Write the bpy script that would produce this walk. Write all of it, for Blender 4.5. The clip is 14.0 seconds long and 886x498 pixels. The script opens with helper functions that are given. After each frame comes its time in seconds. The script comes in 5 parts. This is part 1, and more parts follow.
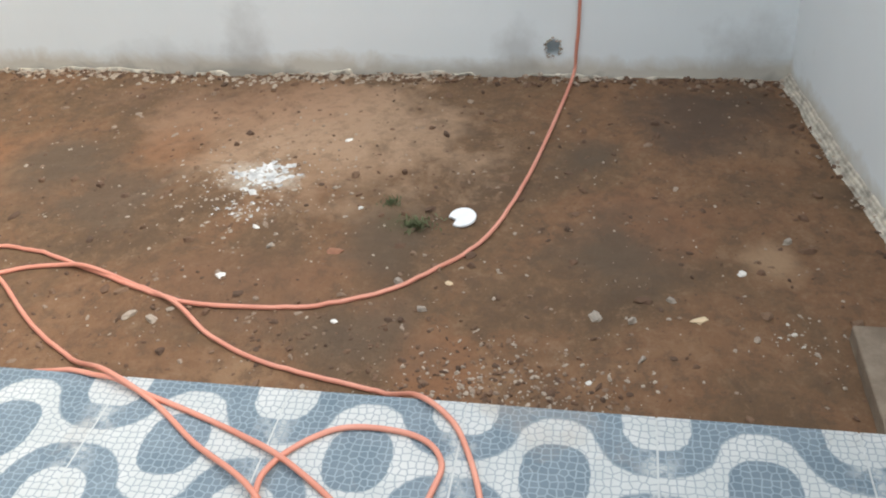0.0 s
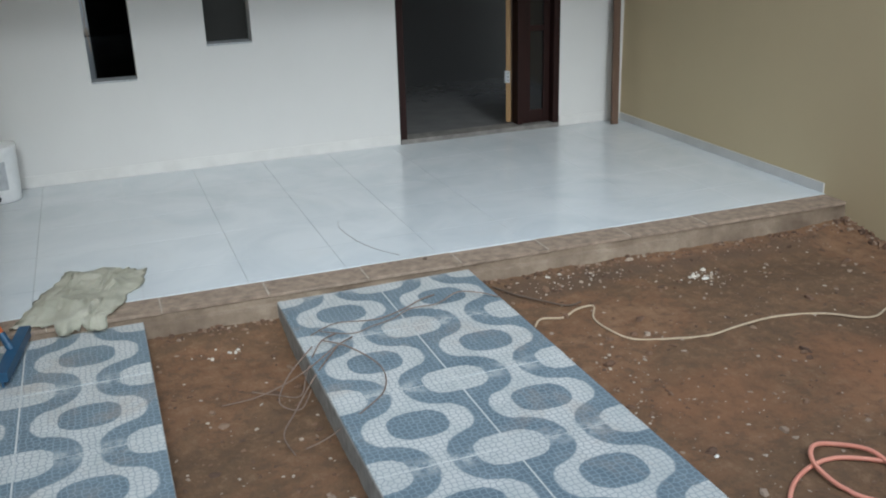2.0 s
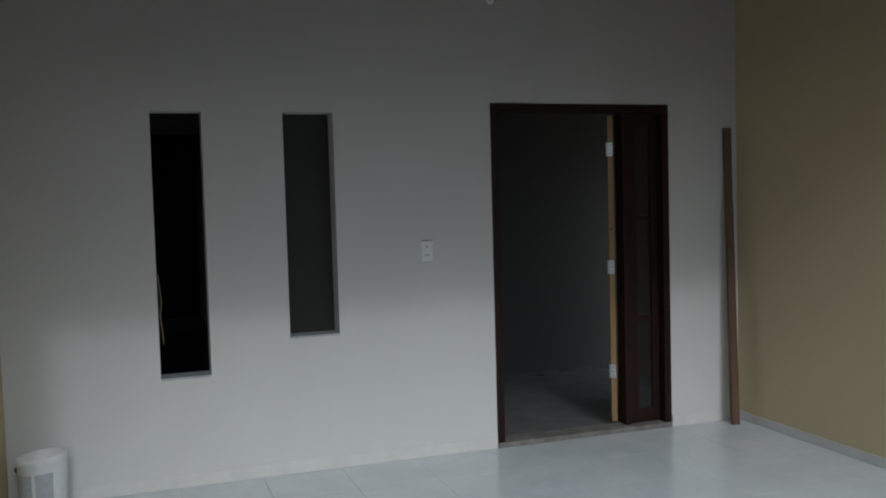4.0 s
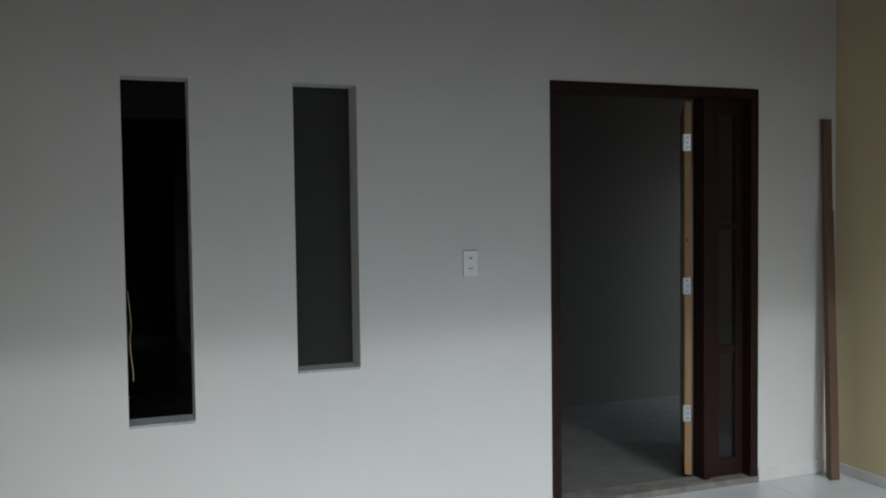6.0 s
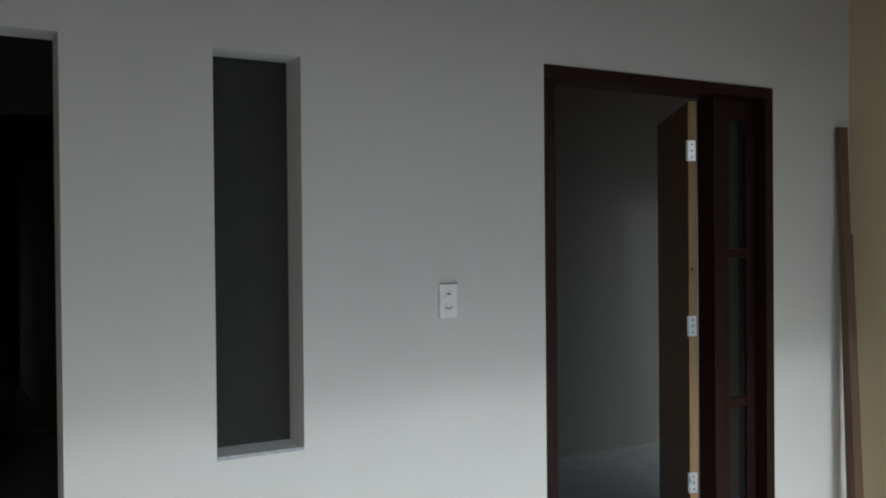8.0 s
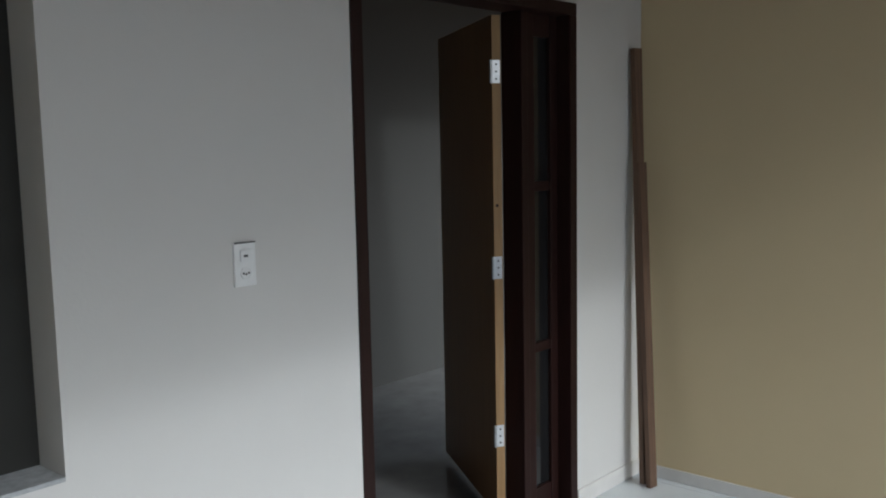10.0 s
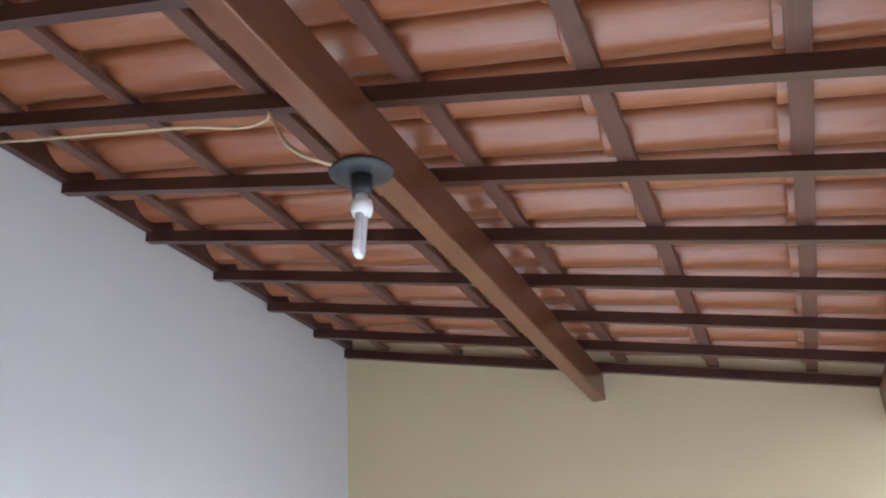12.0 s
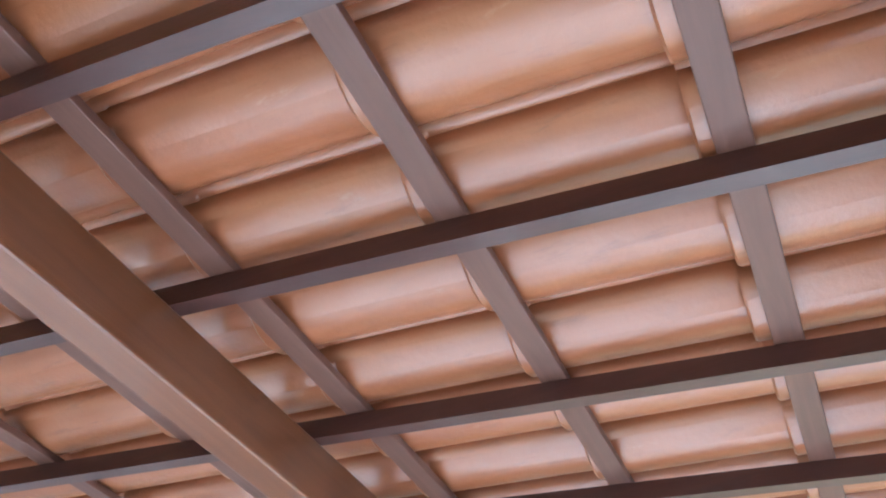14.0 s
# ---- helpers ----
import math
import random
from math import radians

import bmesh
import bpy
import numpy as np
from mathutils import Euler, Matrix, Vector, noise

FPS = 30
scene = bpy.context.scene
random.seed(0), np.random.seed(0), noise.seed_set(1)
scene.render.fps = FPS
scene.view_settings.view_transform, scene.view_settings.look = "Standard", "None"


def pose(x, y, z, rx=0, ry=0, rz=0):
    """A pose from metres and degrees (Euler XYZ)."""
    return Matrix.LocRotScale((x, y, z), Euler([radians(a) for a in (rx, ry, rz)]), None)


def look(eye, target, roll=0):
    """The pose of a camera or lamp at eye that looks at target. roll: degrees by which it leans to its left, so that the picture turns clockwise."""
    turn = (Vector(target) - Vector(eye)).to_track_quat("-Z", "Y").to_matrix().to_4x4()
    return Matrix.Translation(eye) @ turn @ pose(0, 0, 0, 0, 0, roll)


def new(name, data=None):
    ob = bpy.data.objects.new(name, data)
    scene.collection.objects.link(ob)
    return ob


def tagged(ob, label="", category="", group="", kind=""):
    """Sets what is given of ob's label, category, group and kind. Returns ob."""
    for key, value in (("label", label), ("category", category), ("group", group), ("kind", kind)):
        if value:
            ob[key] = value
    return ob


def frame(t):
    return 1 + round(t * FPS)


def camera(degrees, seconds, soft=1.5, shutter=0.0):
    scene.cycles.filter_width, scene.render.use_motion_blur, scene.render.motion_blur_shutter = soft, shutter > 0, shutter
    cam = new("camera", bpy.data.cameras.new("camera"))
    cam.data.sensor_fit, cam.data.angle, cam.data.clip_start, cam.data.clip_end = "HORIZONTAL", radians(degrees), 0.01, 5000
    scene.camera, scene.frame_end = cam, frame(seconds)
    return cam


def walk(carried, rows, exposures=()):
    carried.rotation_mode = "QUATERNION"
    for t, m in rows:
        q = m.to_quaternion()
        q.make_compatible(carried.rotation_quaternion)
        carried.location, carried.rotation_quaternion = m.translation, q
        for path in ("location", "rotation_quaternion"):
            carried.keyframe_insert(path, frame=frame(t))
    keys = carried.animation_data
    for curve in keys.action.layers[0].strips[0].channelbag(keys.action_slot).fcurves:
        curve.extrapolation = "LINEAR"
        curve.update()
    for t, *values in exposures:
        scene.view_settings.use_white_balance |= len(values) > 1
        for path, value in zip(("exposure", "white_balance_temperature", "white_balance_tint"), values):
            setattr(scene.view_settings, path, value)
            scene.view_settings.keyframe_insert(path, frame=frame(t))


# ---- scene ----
cam = camera(52.0, 14.0, soft=2.0)
PATH = [
    (0, (-2.161, -6.479, 1.626), (-0.538, -6.142, 0.507), -3.9),
    (0.5, (-2.127, -6.37, 1.613), (-0.609, -5.623, 0.547), -4.0),
    (0.7, (-2.074, -6.327, 1.623), (-0.648, -5.42, 0.554), -4.4),
    (1, (-2.042, -6.278, 1.646), (-0.768, -5.148, 0.597), -3.7),
    (1.5, (-1.985, -6.111, 1.566), (-1.019, -4.65, 0.599), -3.1),
    (2, (-1.959, -5.993, 1.558), (-1.299, -4.24, 0.857), -1.6),
    (2.5, (-1.955, -5.866, 1.586), (-1.418, -3.981, 1.189), -1.2),
    (3, (-2.053, -5.712, 1.513), (-1.446, -3.816, 1.321), -1.2),
    (3.5, (-2.121, -5.445, 1.561), (-1.477, -3.556, 1.436), -1.4),
    (6, (-2.078, -3.978, 1.501), (-1.368, -2.11, 1.416), -0.7),
    (6.5, (-2.079, -3.669, 1.466), (-1.298, -1.829, 1.419), -0.4),
    (7, (-2.093, -3.423, 1.463), (-1.242, -1.614, 1.461), -0.3),
    (9.5, (-1.947, -2.123, 1.495), (-0.626, -0.631, 1.319), -1.3),
    (10, (-1.946, -2.087, 1.573), (-0.458, -0.77, 1.343), -1.1),
    (10.5, (-1.981, -1.954, 1.633), (-0.296, -0.884, 1.511), -0.4),
    (11, (-2.03, -1.987, 1.635), (-0.251, -1.097, 1.845), -0.8),
    (11.5, (-1.962, -1.869, 1.691), (-0.172, -1.153, 2.222), -2.1),
    (12, (-1.959, -1.871, 1.75), (-0.237, -1.247, 2.553), -3.0),
    (12.5, (-1.999, -1.892, 1.793), (-0.386, -1.312, 2.823), -3.5),
    (13, (-2.044, -1.897, 1.83), (-0.545, -1.373, 3.046), -5.3),
    (13.5, (-2.084, -1.903, 1.851), (-0.694, -1.428, 3.209), -7.0),
    (14, (-2.119, -1.904, 1.869), (-0.759, -1.453, 3.264), -8.5),
]
EXPOSURES = [
    (0.0, -0.66, 6850, 6), (1.0, -1.0, 6150, 5), (1.5, -1.36, 5950, 2), (2.0, -1.68, 5800, 2), (2.5, -2.25, 5700, 2), (3.0, -2.2, 5750, 2), (3.5, -2.3, 5800, 3), (6.5, -1.70, 5900, 3),
    (9.5, -1.50, 5900, 4), (11.0, -1.22, 5700, 6), (11.5, -0.5, 5250, 6), (12.0, 0.70, 5450, 9), (12.5, 1.50, 5850, 14), (13.0, 1.58, 6050, 15), (13.5, 1.58, 5750, 9), (14.0, 1.58, 4850, 0),
]
walk(cam, [(t, look(eye, target, roll)) for t, eye, target, roll in PATH], EXPOSURES)


# ---- world and sun ----
SUN_SLOPE = 0.60      # fall of the sunlight per metre towards the house
SUN_DRIFT = 0.08      # sideways drift per metre towards the house
world = bpy.data.worlds.new("overcast_sky")
scene.world = world
world.use_nodes = True
wn = world.node_tree.nodes
sky = wn.new("ShaderNodeTexSky")
sky.sky_type = "NISHITA"
sky.sun_disc = False
sky.sun_elevation = math.atan2(SUN_SLOPE, math.hypot(1, SUN_DRIFT))
sky.sun_rotation = math.pi + math.atan(SUN_DRIFT)
sky.dust_density = 4.0
soften = wn.new("ShaderNodeHueSaturation")
soften.inputs["Saturation"].default_value = 0.30
soften.inputs["Value"].default_value = 7.0
world.node_tree.links.new(sky.outputs["Color"], soften.inputs["Color"])
# an overcast sky is brightest overhead and dull towards the horizon
direction = wn.new("ShaderNodeTexCoord")
height = wn.new("ShaderNodeSeparateXYZ")
world.node_tree.links.new(direction.outputs["Generated"], height.inputs[0])
swell = wn.new("ShaderNodeMath")
swell.operation = "MULTIPLY_ADD"
swell.use_clamp = False
world.node_tree.links.new(height.outputs["Z"], swell.inputs[0])
swell.inputs[1].default_value, swell.inputs[2].default_value = 3.0, -0.92
floor_level = wn.new("ShaderNodeMath")
floor_level.operation = "MAXIMUM"
world.node_tree.links.new(swell.outputs[0], floor_level.inputs[0])
floor_level.inputs[1].default_value = 0.18
cloud = wn.new("ShaderNodeVectorMath")
cloud.operation = "SCALE"
world.node_tree.links.new(soften.outputs["Color"], cloud.inputs[0])
world.node_tree.links.new(floor_level.outputs[0], cloud.inputs["Scale"])
world.node_tree.links.new(cloud.outputs["Vector"], wn["Background"].inputs["Color"])
wn["Background"].inputs["Strength"].default_value = 0.15
sun_data = bpy.data.lights.new("sun", "SUN")
sun_data.energy, sun_data.angle, sun_data.color = 1.5, radians(3.0), (1.0, 0.98, 0.95)
sun = new("sun", sun_data)
sun.matrix_world = look((0, 0, 0), (SUN_DRIFT, 1, -SUN_SLOPE)) @ Matrix.Identity(4)
sun.location = (0, -10, 8)


# ---- materials ----
class Nodes:
    """A short way to wire a node material."""
    def __init__(self, name, rough=0.7, metal=0.0, spec=0.5):
        self.mat = bpy.data.materials.new(name)
        self.mat.use_nodes = True
        self.tree = self.mat.node_tree
        self.bsdf = self.tree.nodes["Principled BSDF"]
        self.bsdf.inputs["Roughness"].default_value = rough
        self.bsdf.inputs["Metallic"].default_value = metal
        self.bsdf.inputs["Specular IOR Level"].default_value = spec
        self.coord = self.tree.nodes.new("ShaderNodeTexCoord")

    def put(self, socket, value):
        if isinstance(value, bpy.types.NodeSocket):
            self.tree.links.new(value, socket)
        else:
            socket.default_value = value

    def object_coords(self, scale=(1, 1, 1)):
        n = self.tree.nodes.new("ShaderNodeMapping")
        self.tree.links.new(self.coord.outputs["Object"], n.inputs["Vector"])
        n.inputs["Scale"].default_value = scale
        return n.outputs["Vector"]

    def world_coords(self, scale=(1, 1, 1)):
        g = self.tree.nodes.new("ShaderNodeNewGeometry")
        n = self.tree.nodes.new("ShaderNodeMapping")
        self.tree.links.new(g.outputs["Position"], n.inputs["Vector"])
        n.inputs["Scale"].default_value = scale
        return n.outputs["Vector"]

    def noise(self, vec, scale, detail=4.0, rough=0.55, warp=0.0):
        n = self.tree.nodes.new("ShaderNodeTexNoise")
        self.put(n.inputs["Vector"], vec)
        n.inputs["Scale"].default_value = scale
        n.inputs["Detail"].default_value = detail
        n.inputs["Roughness"].default_value = rough
        n.inputs["Distortion"].default_value = warp
        return n.outputs["Fac"]

    def cells(self, vec, scale, feature="F1", out="Distance", spread=1.0):
        n = self.tree.nodes.new("ShaderNodeTexVoronoi")
        n.feature = feature
        self.put(n.inputs["Vector"], vec)
        n.inputs["Scale"].default_value = scale
        n.voronoi_dimensions = "2D"
        n.inputs["Randomness"].default_value = spread
        return n.outputs[out]

    def ramp(self, fac, *stops):
        n = self.tree.nodes.new("ShaderNodeValToRGB")
        e = n.color_ramp.elements
        while len(e) < len(stops):
            e.new(0.5)
        for k, (p, c) in enumerate(stops):
            e[k].position = p
            e[k].color = (c, c, c, 1) if isinstance(c, (int, float)) else (*c, 1)
        self.put(n.inputs["Fac"], fac)
        return n.outputs["Color"]

    def mix(self, fac, a, b, mode="MIX"):
        n = self.tree.nodes.new("ShaderNodeMix")
        n.data_type, n.blend_type = "RGBA", mode
        self.put(n.inputs["Factor"], fac)
        self.put(n.inputs[6], a if isinstance(a, bpy.types.NodeSocket) else (*a, 1))
        self.put(n.inputs[7], b if isinstance(b, bpy.types.NodeSocket) else (*b, 1))
        return n.outputs[2]

    def math(self, op, a, b=0.0, c=0.0):
        n = self.tree.nodes.new("ShaderNodeMath")
        n.operation = op
        self.put(n.inputs[0], a)
        self.put(n.inputs[1], b)
        self.put(n.inputs[2], c)
        return n.outputs[0]

    def random(self):
        return self.tree.nodes.new("ShaderNodeObjectInfo").outputs["Random"]

    def color(self, value):
        self.put(self.bsdf.inputs["Base Color"], value if isinstance(value, bpy.types.NodeSocket) else (*value, 1))
        return self

    def rough(self, value):
        self.put(self.bsdf.inputs["Roughness"], value)
        return self

    def bump(self, height, strength=0.3, distance=0.01):
        n = self.tree.nodes.new("ShaderNodeBump")
        n.inputs["Strength"].default_value = strength
        n.inputs["Distance"].default_value = distance
        self.put(n.inputs["Height"], height)
        self.tree.links.new(n.outputs["Normal"], self.bsdf.inputs["Normal"])
        return self


def plain(name, rgb, rough=0.5, metal=0.0, vary=0.12, scale=30):
    n = Nodes(name, rough, metal)
    f = n.noise(n.object_coords(), scale, 5)
    n.color(n.ramp(f, (0.3, tuple(c * (1 - vary) for c in rgb)), (0.7, tuple(min(1, c * (1 + vary)) for c in rgb))))
    n.bump(f, 0.08, 0.002)
    return n.mat


def painted_wall(name, rgb, stain=(0.55, 0.5, 0.42), damp=False):
    n = Nodes(name, 0.85, 0, 0.3)
    w = n.world_coords()
    big = n.noise(w, 0.9, 5, 0.6)
    fine = n.noise(w, 60, 4)
    roll = n.noise(n.world_coords((1, 1, 0.25)), 7, 4)
    base = n.ramp(big, (0.3, tuple(c * 0.94 for c in rgb)), (0.7, rgb))
    base = n.mix(n.ramp(roll, (0.45, 0.0), (0.8, 0.12)), base, tuple(c * 0.92 for c in rgb))
    if damp:
        sep = n.tree.nodes.new("ShaderNodeSeparateXYZ")
        n.put(sep.inputs[0], w)
        low = n.math("MULTIPLY_ADD", sep.outputs["Z"], -5.0, 0.02)
        edge = n.math("ADD", low, n.math("MULTIPLY", n.noise(w, 3.5, 6, 0.65, 0.6), 0.9))
        base = n.mix(n.ramp(edge, (0.62, 0.0), (0.98, 0.7)), base, stain)
        dark = n.math("ADD", n.math("MULTIPLY_ADD", sep.outputs["Z"], -3.5, -0.12), n.noise(w, 2.2, 5, 0.7, 0.8))
        base = n.mix(n.ramp(dark, (0.80, 0.0), (1.0, 0.55)), base, (0.2, 0.19, 0.17))
        # mildew blooms where rain splashes up
        for y, z, ry, rz, k in ((-4.72, -0.02, 0.16, 0.26, 0.55), (-6.08, -0.04, 0.16, 0.20, 0.6), (-7.10, 0.0, 0.20, 0.26, 0.65), (-4.35, -0.08, 0.6, 0.12, 0.4), (-5.8, -0.12, 0.7, 0.08, 0.7)):
            m = n.tree.nodes.new("ShaderNodeMapping")
            n.put(m.inputs["Vector"], w)
            m.inputs["Location"].default_value = (0, -y / ry, -z / rz)
            m.inputs["Scale"].default_value = (0, 1 / ry, 1 / rz)
            ln = n.tree.nodes.new("ShaderNodeVectorMath")
            ln.operation = "LENGTH"
            n.put(ln.inputs[0], m.outputs[0])
            d = n.math("ADD", ln.outputs["Value"], n.math("MULTIPLY_ADD", n.noise(w, 6, 7, 0.62), -1.8, 0.9))
            base = n.mix(n.ramp(d, (0.1, k * 0.62), (1.0, 0.0)), base, (0.30, 0.29, 0.27))
    n.color(base)
    n.bump(n.math("ADD", fine, n.math("MULTIPLY", roll, 0.8)), 0.12, 0.004)
    return n.mat


def wood(name, light, dark, rough=0.5, axis="x", coat=0.0, gloss=0.5):
    n = Nodes(name, rough)
    s = {"x": (1, 14, 14), "y": (14, 1, 14), "z": (14, 14, 1)}[axis]
    v = n.object_coords(s)
    grain = n.noise(v, 2.2, 8, 0.65, 1.2)
    blotch = n.noise(n.object_coords(), 1.6, 3)
    c = n.ramp(grain, (0.3, dark), (0.72, light))
    c = n.mix(n.math("MULTIPLY", blotch, 0.5), c, tuple(k * 0.75 for k in light))
    c = n.mix(n.math("MULTIPLY", n.random(), 0.25), c, dark)
    n.color(c)
    n.bump(grain, 0.18, 0.003)
    n.bsdf.inputs["Coat Weight"].default_value = coat
    n.bsdf.inputs["Specular IOR Level"].default_value = gloss
    return n.mat


M_WHITE = painted_wall("white_wall_paint", (0.64, 0.633, 0.622))
M_YARD = painted_wall("weathered_white_paint", (0.82, 0.875, 0.90), (0.50, 0.44, 0.34), damp=True)
M_BEIGE = painted_wall("beige_wall_paint", (0.60, 0.495, 0.315))
# Near black: the darkness of the unlit rooms is put into this colour.
M_INSIDE = painted_wall("gloom_darkened_plaster", (0.088, 0.088, 0.086))
M_CONCRETE_DARK = plain("rough_concrete", (0.17, 0.16, 0.15), 0.9, 0, 0.3, 14)
M_DOORWOOD = wood("dark_varnished_wood", (0.026, 0.009, 0.008), (0.012, 0.005, 0.004), 0.5, "z", 0.0, 0.22)
M_LEAF = wood("brown_door_veneer", (0.36, 0.19, 0.066), (0.24, 0.12, 0.042), 0.4, "z", 0.2)
M_EDGE = wood("raw_pine_edge", (0.40, 0.245, 0.11), (0.24, 0.14, 0.06), 0.6, "z")
M_RAFTER = wood("stained_rafter_wood", (0.072, 0.024, 0.018), (0.034, 0.012, 0.010), 0.36, "y", 0.2)
M_BATTEN = wood("batten_wood", (0.145, 0.060, 0.038), (0.070, 0.028, 0.018), 0.5, "x")
M_BEAM = wood("varnished_beam_wood", (0.175, 0.062, 0.024), (0.105, 0.035, 0.014), 0.36, "x", 0.25)
M_PLANK = wood("old_board_wood", (0.17, 0.10, 0.062), (0.075, 0.042, 0.028), 0.7, "z")
M_STEEL = plain("zinc_steel", (0.65, 0.66, 0.68), 0.3, 1.0, 0.1, 60)
M_BLACK = plain("black_plastic", (0.025, 0.027, 0.03), 0.45)
M_PLASTIC = plain("white_plastic", (0.78, 0.79, 0.80), 0.35, 0, 0.04)
M_GREYPRINT = plain("grey_print", (0.45, 0.47, 0.50), 0.5)
M_TUBE = plain("frosted_lamp_glass", (0.86, 0.87, 0.90), 0.2, 0, 0.02)
M_SILL = plain("grey_stone_sill", (0.36, 0.38, 0.40), 0.5, 0, 0.2, 40)
M_WIRE = plain("beige_wire_sheath", (0.55, 0.42, 0.26), 0.55)
M_ROPE = plain("pale_twine", (0.46, 0.36, 0.25), 0.9, 0, 0.25, 200)
M_DARKWIRE = plain("dark_wire", (0.10, 0.07, 0.05), 0.6)
M_THREAD = plain("grey_thread", (0.24, 0.23, 0.22), 0.9)
M_ORANGE = plain("orange_plastic", (0.70, 0.17, 0.05), 0.4)
M_GREEN = plain("green_plastic", (0.03, 0.22, 0.06), 0.4)
M_BLUE = plain("dark_blue_plastic", (0.02, 0.07, 0.14), 0.4)
M_GREY = plain("grey_bristles", (0.33, 0.36, 0.36), 0.9, 0, 0.3, 120)
M_CREAM = plain("cream_plastic", (0.66, 0.50, 0.32), 0.5, 0, 0.15, 20)
M_RED = plain("red_plastic", (0.35, 0.04, 0.04), 0.5)
M_CRUMB = plain("dusty_plaster_crumbs", (0.38, 0.31, 0.245), 0.95, 0, 0.25, 50)
M_CHALK = plain("white_plaster", (0.74, 0.71, 0.66), 0.9, 0, 0.1)
M_PILE = plain("grey_white_plaster_crumbs", (0.56, 0.555, 0.545), 0.95, 0, 0.4, 30)
M_SHARD = plain("dirty_white_plaster", (0.55, 0.50, 0.43), 0.95, 0, 0.3, 40)
M_STONE = plain("grey_stone", (0.34, 0.29, 0.24), 0.9, 0, 0.35, 25)


def clod_material():
    n = Nodes("dirt_clod", 0.95, 0, 0.2)
    each = n.tree.nodes.new("ShaderNodeNewGeometry")
    f = n.noise(n.world_coords(), 60, 4)
    c = n.ramp(each.outputs["Random Per Island"], (0.0, (0.085, 0.056, 0.042)), (0.45, (0.155, 0.092, 0.060)), (0.75, (0.23, 0.145, 0.095)), (1.0, (0.40, 0.32, 0.25)))
    n.color(n.mix(n.math("MULTIPLY", f, 0.5), c, (0.12, 0.072, 0.048)))
    return n.bump(f, 0.4, 0.004).mat


M_DIRTCLOD = clod_material()
M_BRICKBIT = plain("brick_fragment", (0.30, 0.14, 0.085), 0.9, 0, 0.2, 40)
M_WEED = plain("weed_leaf", (0.105, 0.120, 0.055), 0.7, 0, 0.3)
M_TWIG = plain("dry_twig", (0.20, 0.145, 0.115), 0.9, 0, 0.3, 60)
# Greyer than its pale tiles: the unlit room's dimness is in the colour.
M_INFLOOR = plain("dimmed_glossy_floor", (0.19, 0.19, 0.19), 0.09, 0, 0.12, 6)
M_SKIRT = plain("skirting_tile", (0.63, 0.62, 0.605), 0.3, 0, 0.06, 8)
M_GLASS = Nodes("dark_pane_glass", 0.08).color((0.012, 0.012, 0.013)).mat


def hose_material():
    n = Nodes("orange_hose_rubber", 0.45)
    f = n.noise(n.object_coords(), 6, 6)
    d = n.noise(n.object_coords(), 90, 3)
    c = n.ramp(f, (0.3, (0.60, 0.225, 0.155)), (0.7, (0.71, 0.31, 0.225)))
    n.color(n.mix(n.ramp(d, (0.62, 0.0), (0.8, 0.35)), c, (0.40, 0.2, 0.12)))
    return n.bump(d, 0.05, 0.002).mat


